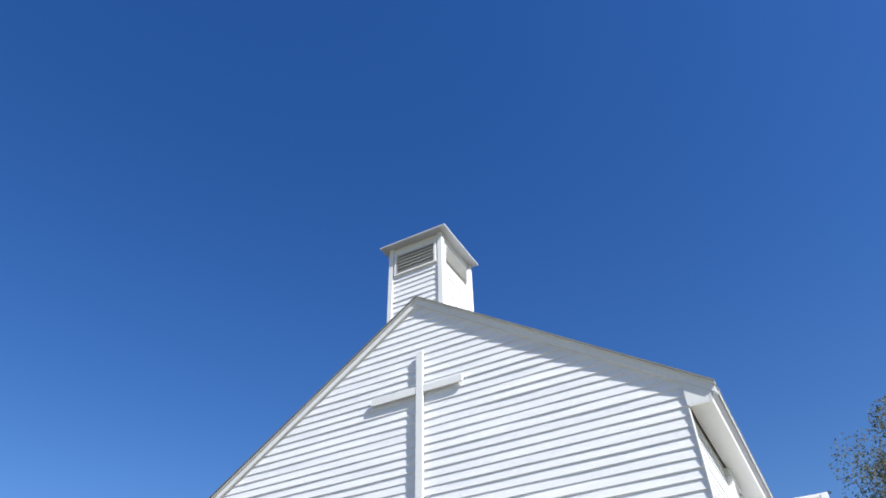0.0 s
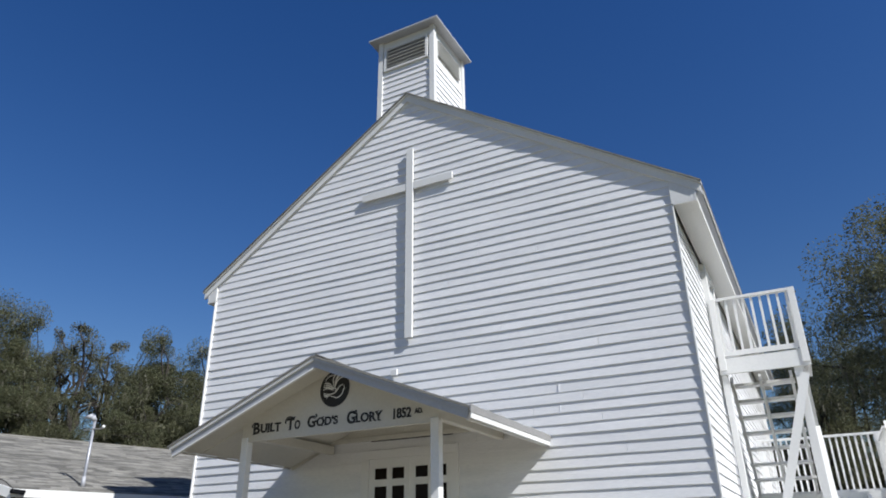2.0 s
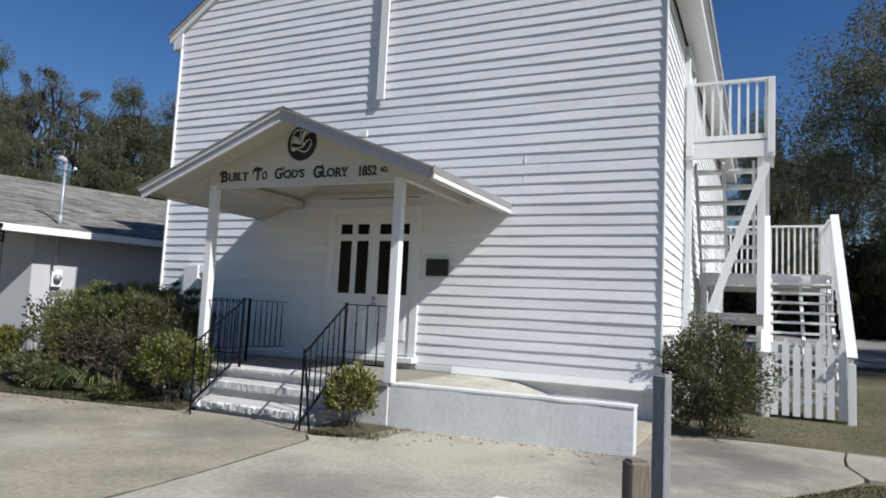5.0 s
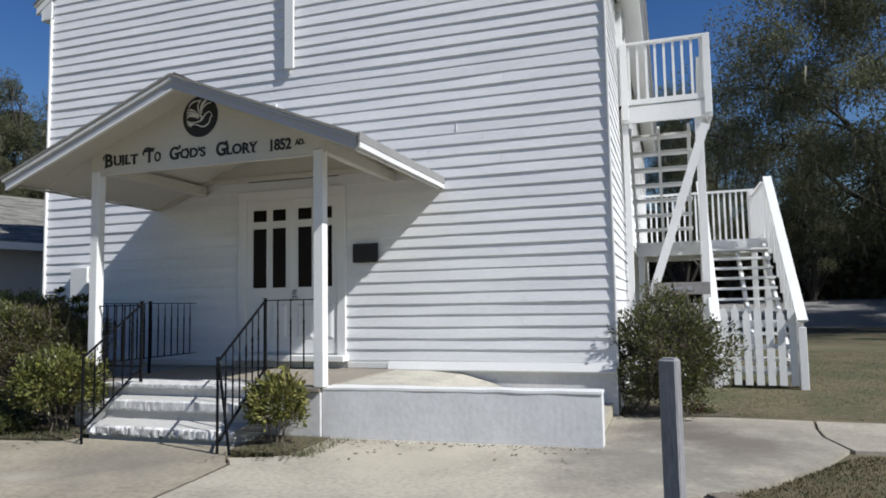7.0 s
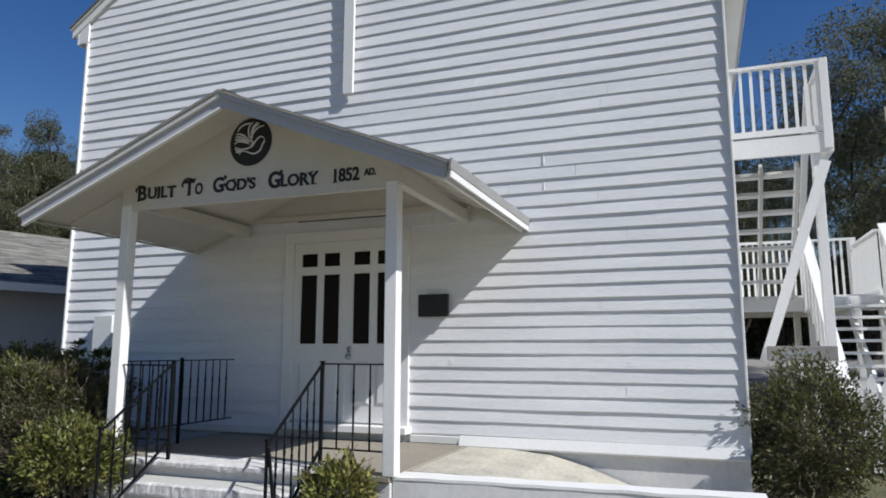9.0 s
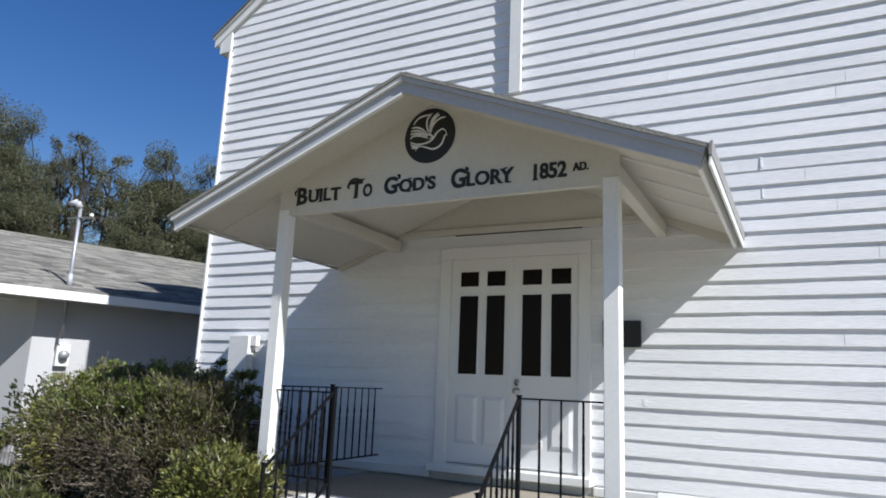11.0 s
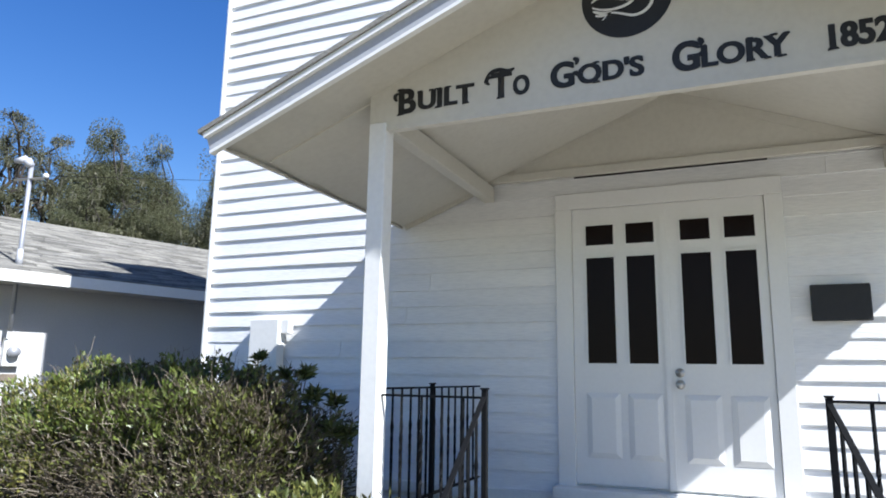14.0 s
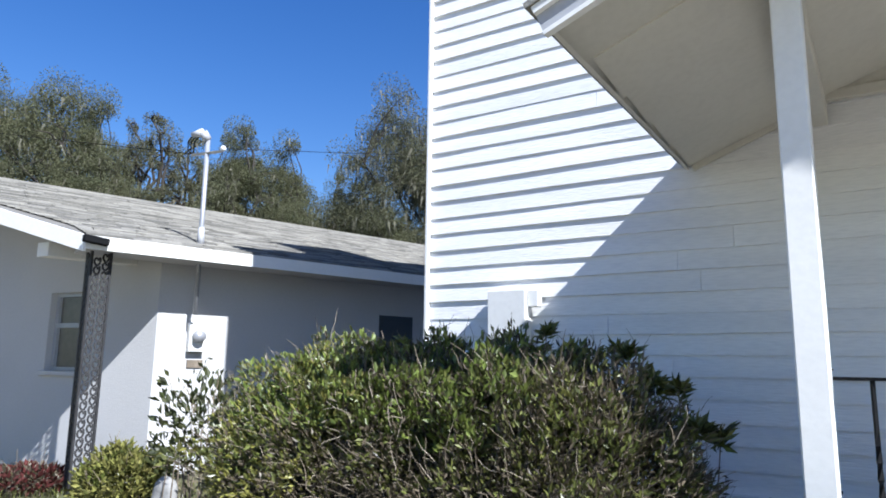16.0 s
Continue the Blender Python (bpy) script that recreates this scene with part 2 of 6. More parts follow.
def boxes(*pairs, bevel=0.0, m=None):
    bm = bmesh.new()
    for a, b in pairs:
        box(bm, a, b, m)
    if bevel:
        bmesh.ops.bevel(bm, geom=bm.edges[:], offset=bevel, segments=1, affect="EDGES")
    return bm


def beam(bm, p, q, w, h, up=(0, 0, 1)):
    """A square bar from p to q, w wide and h high."""
    p, q = Vector(p), Vector(q)
    d = (q - p).normalized()
    s = d.cross(Vector(up))
    s = s.normalized() if s.length > 1e-4 else Vector((1, 0, 0))
    u = s.cross(d)
    vs = [bm.verts.new(e + s * i * w / 2 + u * j * h / 2) for e in (p, q) for i, j in ((-1, -1), (1, -1), (1, 1), (-1, 1))]
    for f in ((3, 2, 1, 0), (4, 5, 6, 7), (0, 1, 5, 4), (1, 2, 6, 5), (2, 3, 7, 6), (3, 0, 4, 7)):
        bm.faces.new([vs[i] for i in f])
    return vs


def bars(*rows, bevel=0.0):
    bm = bmesh.new()
    for r in rows:
        beam(bm, *r)
    if bevel:
        bmesh.ops.bevel(bm, geom=bm.edges[:], offset=bevel, segments=1, affect="EDGES")
    return bm


def prism(bm, outline, d0, d1, place):
    """An outline (u, v) swept from d0 to d1; place(u, v, d) gives the point."""
    a = [bm.verts.new(place(u, v, d0)) for u, v in outline]
    b = [bm.verts.new(place(u, v, d1)) for u, v in outline]
    bm.faces.new(a)
    bm.faces.new(b[::-1])
    k = len(a)
    for i in range(k):
        bm.faces.new((a[i], b[i], b[(i + 1) % k], a[(i + 1) % k]))
    bmesh.ops.recalc_face_normals(bm, faces=bm.faces[:])


def rod(bm, p, q, r0, r1=None, sides=8):
    r1 = r0 if r1 is None else r1
    p, q = Vector(p), Vector(q)
    d = (q - p).normalized()
    s = d.orthogonal().normalized()
    u = s.cross(d)
    ring = lambda c, r: [bm.verts.new(c + (s * math.cos(6.2832 * i / sides) + u * math.sin(6.2832 * i / sides)) * r) for i in range(sides)]
    a, b = ring(p, r0), ring(q, r1)
    for i in range(sides):
        bm.faces.new((a[i], a[(i + 1) % sides], b[(i + 1) % sides], b[i]))
    bm.faces.new(a[::-1])
    bm.faces.new(b)


def tube(points, r, sides=4):
    """One bent round bar along points."""
    bm = bmesh.new()
    last = None
    for i, p in enumerate(points):
        d = (points[min(i + 1, len(points) - 1)] - points[max(i - 1, 0)]).normalized()
        s = d.orthogonal().normalized() if last is None else (s - d * s.dot(d)).normalized()
        u = s.cross(d)
        now = [bm.verts.new(p + (s * math.cos(6.2832 * k / sides) + u * math.sin(6.2832 * k / sides)) * r) for k in range(sides)]
        if last:
            for k in range(sides):
                bm.faces.new((last[k], last[(k + 1) % sides], now[(k + 1) % sides], now[k]))
        last = now
    return bm


# ---- the church ----
XL, XR, XC = -4.54, 4.16, -0.21
Z0, EAVE, APEX, DEPTH = 0.604, 6.02, 9.385, 14.0
PITCHED = 0.6715
church = thing("church", (XC, 7, 0), "white clapboard church with a steep gable and small belfry", "church")


def roof_z(x):
    return APEX - PITCHED * abs(x - XC)


bm = bmesh.new()
prism(bm, [(XL, 0), (XR, 0), (XR, roof_z(XR)), (XC, APEX), (XL, roof_z(XL))], 0.02, 0.2, lambda u, v, d: (u, d, v))
front_wall = part("front_wall", bm, M_WHITE, church)
right_wall = part("side_wall", boxes(((XR - 0.18, 0.2, 0), (XR - 0.02, DEPTH, EAVE))), M_WHITE, church)
part("side_wall", boxes(((XL + 0.02, 0.2, 0), (XL + 0.18, DEPTH, EAVE))), M_SIDING, church)
bm = bmesh.new()
prism(bm, [(XL, 0), (XR, 0), (XR, roof_z(XR)), (XC, APEX), (XL, roof_z(XL))], DEPTH - 0.15, DEPTH, lambda u, v, d: (u, d, v))
part("rear_wall", bm, M_SIDING, church)

# roof: thin shingled edge over a drip strip, rake board, and a boxed eave on each side
def roof_strip(xe, a, b, y0, y1):
    """A board along one slope, from depth a to depth b below the roof's top."""
    t = lambda x, d: roof_z(x) + 0.055 - d
    bm = bmesh.new()
    prism(bm, [(XC, t(XC, b)), (xe, t(xe, b)), (xe, t(xe, a)), (XC, t(XC, a))], y0, y1, lambda u, v, d: (u, d, v))
    return bm


for side, xe, xw, xf, lo_z in ((-1, -4.87, XL, -4.72, 6.05), (1, 4.60, XR, 4.48, 5.945)):
    top_at = lambda x: roof_z(x) + 0.055
    part("roof", roof_strip(xe, 0.0, 0.03, -0.082, DEPTH + 0.3), M_SHINGLE, church, "grey shingled roof slope")
    part("drip_strip", roof_strip(xe, 0.031, 0.056, -0.066, 0.0), M_WHITE, church)
    part("roof_deck", roof_strip(xe - side * 0.01, 0.031, 0.10, 0.21, DEPTH + 0.28), M_WHITE, church)
    part("rake_board", roof_strip(xe - side * 0.02, 0.057, 0.185, -0.036, 0.012), M_WHITE, church)
    out = lambda d: xf + side * d
    part("eave_soffit", boxes(((xw + side * 0.021, -0.024, lo_z - 0.018), (out(-0.001), DEPTH, lo_z))), M_WHITE, church)
    part("eave_fascia", boxes(((out(0.0), -0.028, lo_z - 0.03), (out(0.024), DEPTH + 0.25, lo_z + 0.15))), M_WHITE, church)
    bm = bmesh.new()
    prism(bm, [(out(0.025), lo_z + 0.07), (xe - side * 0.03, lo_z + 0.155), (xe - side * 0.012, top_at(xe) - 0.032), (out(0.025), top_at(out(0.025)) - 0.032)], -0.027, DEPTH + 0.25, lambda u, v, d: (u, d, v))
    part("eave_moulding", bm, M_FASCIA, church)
    bm = bmesh.new()
    prism(bm, [(xw, lo_z + 0.001), (out(-0.001), lo_z + 0.001), (out(-0.001), top_at(out(0)) - 0.058), (xw, top_at(xw) - 0.058)], -0.025, 0.012, lambda u, v, d: (u, d, v))
    part("eave_return", bm, M_WHITE, church)
part("corner_board", boxes(((XR - 0.004, -0.018, Z0 - 0.06), (XR + 0.02, 0.03, EAVE - 0.096)), bevel=0.004), M_WHITE, church)
part("corner_board", boxes(((XL - 0.02, -0.03, Z0 - 0.06), (XL + 0.01, 0.09, EAVE + 0.01)), bevel=0.004), M_WHITE, church)
part("water_table", boxes(((XL, -0.035, Z0 - 0.09), (-1.0, 0.02, Z0)), ((0.72, -0.02, Z0 - 0.10), (1.30, 0.02, Z0 - 0.02)), bevel=0.005), M_WHITE, church)
bm = bmesh.new()
prism(bm, [(0.02, Z0 - 0.004), (-0.008, Z0 - 0.004), (-0.05, 0.50), (-0.046, 0.482), (0.02, 0.482)], 1.302, XR, lambda u, v, d: (d, u, v))
part("water_table", bm, M_WHITE, church, "sloping white painted sill at the wall foot")
part("foundation", boxes(((XL + 0.02, 0.0, 0), (XR - 0.02, 0.02, 0.48)), ((XR - 0.02, 0.0, 0), (XR, DEPTH, Z0 - 0.09))), M_SLABWHITE, church)

# door opening and double door
DL, DM, DR, DB, DT = -0.83, -0.13, 0.575, 0.69, 2.80
CL, CR, CT = -0.965, 0.70, 2.935
for a, b in (((CL, -0.03, DB - 0.06), (DL - 0.002, 0.02, DT + 0.002)), ((DR + 0.002, -0.03, DB - 0.06), (CR, 0.02, DT + 0.002)), ((CL, -0.03, DT + 0.002), (CR, 0.02, CT))):
    part("door_casing", boxes((a, b), bevel=0.004), M_DOOR, church)
part("threshold", boxes(((CL - 0.02, -0.16, DB - 0.10), (CR + 0.03, 0.02, DB - 0.02)), bevel=0.008), M_WHITE, church)


def leaf(x0, x1, panes, name="door"):
    ob = part(name, boxes(((x0, -0.012, DB), (x1, 0.018, DT)), bevel=0.003), M_DOOR, church, "white panelled door with four dark panes")
    for a, b in panes:
        for z0, z1 in ((1.58, 2.40), (2.50, 2.66)):
            part("pane", boxes(((a, -0.0165, z0), (b, -0.0125, z1))), M_GLASS, ob)
            part("glazing_bead", boxes(((a - 0.012, -0.024, z0 - 0.012), (a, -0.012, z1 + 0.012)), ((b, -0.024, z0 - 0.012), (b + 0.012, -0.012, z1 + 0.012)), ((a, -0.024, z0 - 0.012), (b, -0.012, z0)), ((a, -0.024, z1), (b, -0.012, z1 + 0.012))), M_DOOR, ob)
        bm = bmesh.new()
        z0, z1 = 0.88, 1.36
        o, i = [(a - 0.02, z0), (b + 0.02, z0), (b + 0.02, z1), (a - 0.02, z1)], [(a + 0.02, z0 + 0.04), (b - 0.02, z0 + 0.04), (b - 0.02, z1 - 0.04), (a + 0.02, z1 - 0.04)]
        vo, vi = [bm.verts.new((x, -0.014, z)) for x, z in o], [bm.verts.new((x, -0.028, z)) for x, z in i]
        for k in range(4):
            bm.faces.new((vo[k], vo[(k + 1) % 4], vi[(k + 1) % 4], vi[k]))
        bm.faces.new(vi)
        bmesh.ops.recalc_face_normals(bm, faces=bm.faces[:])
        part("raised_panel", bm, M_DOOR, ob)
    return ob


leaf(DL, DM - 0.003, ((-0.72, -0.505), (-0.41, -0.20)))
right_leaf = leaf(DM + 0.003, DR, ((-0.01, 0.20), (0.30, 0.507)))
part("meeting_strip", boxes(((DM - 0.025, -0.024, DB), (DM + 0.02, -0.0125, DT))), M_DOOR, church)
for z in (1.43, 1.515):
    bm = bmesh.new()
    rod(bm, (-0.055, -0.012, z), (-0.055, -0.02, z), 0.034, 0.032, 16)
    rod(bm, (-0.055, -0.02, z), (-0.055, -0.045, z), 0.012, 0.012, 10)
    if z < 1.5:
        bmesh.ops.create_uvsphere(bm, u_segments=14, v_segments=8, radius=0.03, matrix=Matrix.Translation((-0.055, -0.06, z)))
    part("door_knob" if z < 1.5 else "deadbolt", bm, M_STEEL, right_leaf, "steel knob and lock", smooth=True)

# door casing on the side wall at the deck
for y0, y1, z0, z1 in ((2.30, 2.42, 4.26, 5.74), (3.22, 3.34, 4.26, 5.74), (2.27, 3.37, 5.741, 5.86)):
    part("side_door_casing", boxes(((XR - 0.02, y0, z0), (XR + 0.075, y1, z1)), bevel=0.005), M_WHITE, church)
part("side_door", boxes(((XR - 0.02, 2.421, 4.24), (XR + 0.03, 3.219, 5.74))), M_DOOR, church, "white upper door onto the stair deck")

# belfry
BX0, BX1, BY0, BY1, BZ0, BZ1 = -0.97, 0.265, 0.14, 1.46, 8.4, 11.05
belfry = part("belfry", boxes(((BX0 + 0.02, BY0 + 0.02, BZ0), (BX1 - 0.02, BY1 - 0.02, BZ1))), M_WHITE, church, "white boarded belfry with louvres")
part("belfry_corner", boxes(*[((x - 0.05, y - 0.05, BZ0), (x + 0.05, y + 0.05, BZ1)) for x in (BX0 + 0.03, BX1 - 0.03) for y in (BY0 + 0.03, BY1 - 0.03)]), M_WHITE, belfry)
cap = bmesh.new()
e = 0.17
lowz = BZ1
a = [cap.verts.new(p) for p in ((BX0 - e, BY0 - e, lowz), (BX1 + e, BY0 - e, lowz), (BX1 + e, BY1 + 0.07, lowz), (BX0 - e, BY1 + 0.07, lowz))]
b_ = [cap.verts.new(v.co + Vector((0, 0, 0.035))) for v in a]
tip = cap.verts.new(((BX0 + BX1) / 2, (BY0 + BY1) / 2, lowz + 0.55))
cap.faces.new(a[::-1])
for i in range(4):
    cap.faces.new((a[i], a[(i + 1) % 4], b_[(i + 1) % 4], b_[i]))
    cap.faces.new((b_[i], b_[(i + 1) % 4], tip))
part("belfry_roof", cap, M_FASCIA, belfry)
for face in ("front", "side"):
    lz0, lz1 = (10.36, 10.86) if face == "front" else (10.42, 10.82)
    for i in range(6):
        z = lz0 + (i + 0.5) * (lz1 - lz0) / 6
        bm = bmesh.new()
        if face == "front":
            beam(bm, (BX0 + 0.18, BY0 - 0.01, z), (BX1 - 0.18, BY0 - 0.01, z), 0.012, 0.075, up=(0, 0.7, 0.7))
        else:
            beam(bm, (BX1 + 0.01, BY0 + 0.2, z), (BX1 + 0.01, BY1 - 0.2, z), 0.012, 0.075, up=(-0.7, 0, 0.7))
        part("louvre_slat", bm, M_WHITE, belfry)
    if face == "front":
        part("louvre_recess", boxes(((BX0 + 0.17, BY0 + 0.012, lz0), (BX1 - 0.17, BY0 + 0.018, lz1))), M_DRIP, belfry)
        part("louvre_frame", boxes(((BX0 + 0.12, BY0 - 0.03, lz0 - 0.06), (BX0 + 0.17, BY0 + 0.02, lz1)), ((BX1 - 0.17, BY0 - 0.03, lz0 - 0.06), (BX1 - 0.12, BY0 + 0.02, lz1)), ((BX0 + 0.1695, BY0 - 0.03, lz0 - 0.06), (BX1 - 0.1695, BY0 + 0.02, lz0 - 0.02))), M_WHITE, belfry)
    else:
        part("louvre_recess", boxes(((BX1 - 0.018, BY0 + 0.2, lz0), (BX1 - 0.012, BY1 - 0.2, lz1))), M_WHITE, belfry)

# cross on the gable
cross = thing("wall_cross", (-0.13, -0.05, 4.62), "plain white wooden cross fixed to the clapboard gable", "cross")
part("upright", boxes(((-0.205, -0.062, 4.63), (-0.065, -0.022, 8.165)), bevel=0.004), M_WHITE, cross)
part("arm", boxes(((-1.13, -0.058, 7.33), (-0.207, -0.022, 7.47)), ((-0.063, -0.058, 7.33), (0.71, -0.022, 7.47)), bevel=0.004), M_WHITE, cross)

# bracket and mended spots on the siding
part("wall_bracket", boxes(((-0.45, -0.055, 4.05), (-0.34, -0.018, 4.15)), bevel=0.005), M_WHITE, church, "small white block on the siding")
for x, row, w, h in ((1.20, 5, 0.035, 0.05), (3.07, 3, 0.014, 0.09), (3.12, 5, 0.05, 0.05), (2.27, 20, 0.014, 0.10), (2.27, 18, 0.012, 0.09), (0.72, 30, 0.06, 0.03)):
    # a chip of filler that lies along the slope of one board
    z = Z0 + row * 0.1448 + 0.02
    lean = lambda zz: 0.002 - 0.0015 + 0.016 * (zz - Z0 - row * 0.1448) / 0.157
    bm = bmesh.new()
    prism(bm, [(lean(z) - 0.003, z), (lean(z + h) - 0.003, z + h), (lean(z + h) + 0.012, z + h), (lean(z) + 0.012, z)], x - w / 2, x + w / 2, lambda u, v, d: (d, u, v))
    part("mended_spot", bm, M_SIDING, church, "patch of fresh paint on the siding")

# wall furniture
plaque = thing("wall_plaque", (1.0, -0.05, 1.87), "black rectangular plaque fixed to the white siding", "plaque")
part("plate", boxes(((0.825, -0.06, 1.875), (1.185, -0.03, 2.125)), bevel=0.006), M_BLACK, plaque)
meter = thing("electric_box", (-3.7, -0.08, 1.4), "white painted metal electric box on the siding", "electric box")
part("box_body", boxes(((-3.89, -0.13, 1.38), (-3.565, -0.02, 1.965)), bevel=0.006), M_WHITE, meter)
part("side_box", boxes(((-3.56, -0.095, 1.83), (-3.475, -0.02, 1.96)), bevel=0.005), M_WHITE, meter)

# ---- porch ----
PX0, PX1, PY, PFLOOR = -1.53, 1.385, -1.95, 0.50
PC, PAZ, PYF = -0.07, 3.765, -2.46
PS = 0.395
porch = thing("porch", (PC, -1.2, PFLOOR), "white gabled entrance porch on two square posts", "porch")


def pz(x):
    return PAZ - PS * abs(x - PC)


PSIN, PCOS = math.sin(math.atan(PS)), math.cos(math.atan(PS))


def rake(side, xe, a, b):
    """The outline of a board along the porch rake, from depth a to depth b below the roof's top, cut square at the eave."""
    return [(PC, PAZ - b / PCOS), (xe - side * b * PSIN, pz(xe) - b * PCOS), (xe - side * a * PSIN, pz(xe) - a * PCOS), (PC, PAZ - a / PCOS)]


for x in (PX0, PX1):
    part("post", boxes(((x - 0.055, PY - 0.055, PFLOOR), (x + 0.055, PY + 0.055, 2.93)), bevel=0.006), M_WHITE, porch)
for side in (-1, 1):
    xe = PC + (2.145 if side > 0 else -2.34)
    bm = bmesh.new()
    prism(bm, rake(side, xe + side * 0.02, 0.0, 0.026), PYF - 0.04, 0.03, lambda u, v, d: (u, d, v))
    part("roof", bm, M_SHINGLE, porch)
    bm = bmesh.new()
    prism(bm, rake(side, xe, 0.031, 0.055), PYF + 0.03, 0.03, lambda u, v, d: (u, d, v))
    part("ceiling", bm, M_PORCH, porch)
    bm = bmesh.new()
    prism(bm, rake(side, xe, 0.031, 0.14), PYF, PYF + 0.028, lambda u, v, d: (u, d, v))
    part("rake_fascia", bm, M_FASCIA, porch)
    bm = bmesh.new()
    prism(bm, rake(side, xe, 0.027, 0.060), PYF - 0.028, PYF - 0.001, lambda u, v, d: (u, d, v))
    # right rake's shade is put into the colour: grey there, white on the left
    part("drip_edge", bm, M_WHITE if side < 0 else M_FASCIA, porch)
    if side < 0:
        bm = bmesh.new()
        prism(bm, rake(side, xe, 0.141, 0.160), PYF - 0.010, PYF + 0.028, lambda u, v, d: (u, d, v))
        part("trim_strip", bm, M_WHITE, porch)
    else:
        bm = bmesh.new()
        prism(bm, [(xe + 0.003, pz(xe) - 0.135), (xe + 0.015, pz(xe) - 0.130), (xe + 0.019, pz(xe) - 0.076), (xe + 0.007, pz(xe) - 0.076)], PYF - 0.02, 0.0, lambda u, v, d: (u, d, v))
        part("eave_drip", bm, M_WHITE, porch)
        bm = bmesh.new()
        prism(bm, [(xe + 0.007, pz(xe) - 0.075), (xe + 0.024, pz(xe) - 0.075), (xe + 0.032, pz(xe) + 0.006), (xe + 0.012, pz(xe) - 0.002)], PYF - 0.045, 0.0, lambda u, v, d: (u, d, v))
        bmesh.ops.subdivide_edges(bm, edges=[e for e in bm.edges if abs((e.verts[0].co - e.verts[1].co).y) > 1], cuts=40, use_grid_fill=True)
        for v in bm.verts:
            v.co.z += 0.010 * noise.noise(v.co * 6.0) + 0.006 * noise.noise(v.co * 17.0) if v.co.z > pz(xe) - 0.03 else 0
        part("eave_apron", bm, M_APRON, porch, "dull grey shingle apron bent over the eave")
    bm = bmesh.new()
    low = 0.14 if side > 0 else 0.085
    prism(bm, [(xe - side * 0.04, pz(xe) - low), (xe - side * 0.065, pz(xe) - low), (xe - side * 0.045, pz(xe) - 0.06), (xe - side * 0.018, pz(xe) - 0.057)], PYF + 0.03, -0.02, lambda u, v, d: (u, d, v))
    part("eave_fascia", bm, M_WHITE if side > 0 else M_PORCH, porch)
    # narrow battens over the joints of the ceiling boards
    if side > 0:
        x0, x1 = PX1 + 0.07, xe - 0.07
        for y in (-1.90, -1.38, -0.86):
            bm = bmesh.new()
            prism(bm, [(x0, pz(x0) - 0.078), (x1, pz(x1) - 0.078), (x1, pz(x1) - 0.058), (x0, pz(x0) - 0.058)], y - 0.013, y + 0.013, lambda u, v, d: (u, d, v))
            part("ceiling_batten", bm, M_WHITE, porch)
    else:
        x0, x1 = PC - 0.05, xe + 0.07
        for y0, y1 in ((-1.94, -1.49), (-1.485, -1.01), (-1.005, -0.53), (-0.525, -0.05)):
            bm = bmesh.new()
            prism(bm, [(x0, pz(x0) - 0.070), (x1, pz(x1) - 0.070), (x1, pz(x1) - 0.0565), (x0, pz(x0) - 0.0565)], y0, y1, lambda u, v, d, y0=y0, y1=y1: (u, d, v - 0.030 * (d - y0) / (y1 - y0)))
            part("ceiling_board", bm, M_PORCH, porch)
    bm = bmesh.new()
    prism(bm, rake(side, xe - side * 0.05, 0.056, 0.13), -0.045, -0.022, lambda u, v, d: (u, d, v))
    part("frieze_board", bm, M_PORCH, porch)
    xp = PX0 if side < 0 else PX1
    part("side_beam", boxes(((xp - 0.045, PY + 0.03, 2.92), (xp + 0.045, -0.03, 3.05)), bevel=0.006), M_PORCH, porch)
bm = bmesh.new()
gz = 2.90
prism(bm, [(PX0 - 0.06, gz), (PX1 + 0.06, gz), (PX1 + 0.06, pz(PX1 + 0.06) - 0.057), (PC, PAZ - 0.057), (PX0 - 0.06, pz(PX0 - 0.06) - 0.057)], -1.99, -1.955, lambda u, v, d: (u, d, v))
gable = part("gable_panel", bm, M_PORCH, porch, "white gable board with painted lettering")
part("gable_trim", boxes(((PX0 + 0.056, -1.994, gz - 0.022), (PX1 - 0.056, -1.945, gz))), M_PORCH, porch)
# solid black strip that paints the shade of a gap below the ledger
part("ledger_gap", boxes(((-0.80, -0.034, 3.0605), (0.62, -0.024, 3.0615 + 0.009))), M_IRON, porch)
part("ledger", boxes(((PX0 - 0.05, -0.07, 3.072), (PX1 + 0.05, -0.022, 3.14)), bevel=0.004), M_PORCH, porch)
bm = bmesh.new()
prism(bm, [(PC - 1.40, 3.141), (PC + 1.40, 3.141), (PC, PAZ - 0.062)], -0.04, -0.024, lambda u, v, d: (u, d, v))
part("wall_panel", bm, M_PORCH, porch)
for i in range(9):
    y = PYF + 0.02 + i * 0.27
    bm = bmesh.new()
    h = 0.012 + 0.006 * (i % 2)
    prism(bm, [(PC - 0.14, PAZ - 0.05), (PC, PAZ + 0.004), (PC + 0.14, PAZ - 0.05), (PC + 0.14, PAZ - 0.05 + h), (PC, PAZ + 0.012 + h), (PC - 0.14, PAZ - 0.05 + h)], y, y + 0.285, lambda u, v, d: (u, d, v + 0.004 * ((d - y) < 0.1)))
    part("ridge_shingle", bm, M_SHINGLE, porch, "dark shingle folded over the ridge")


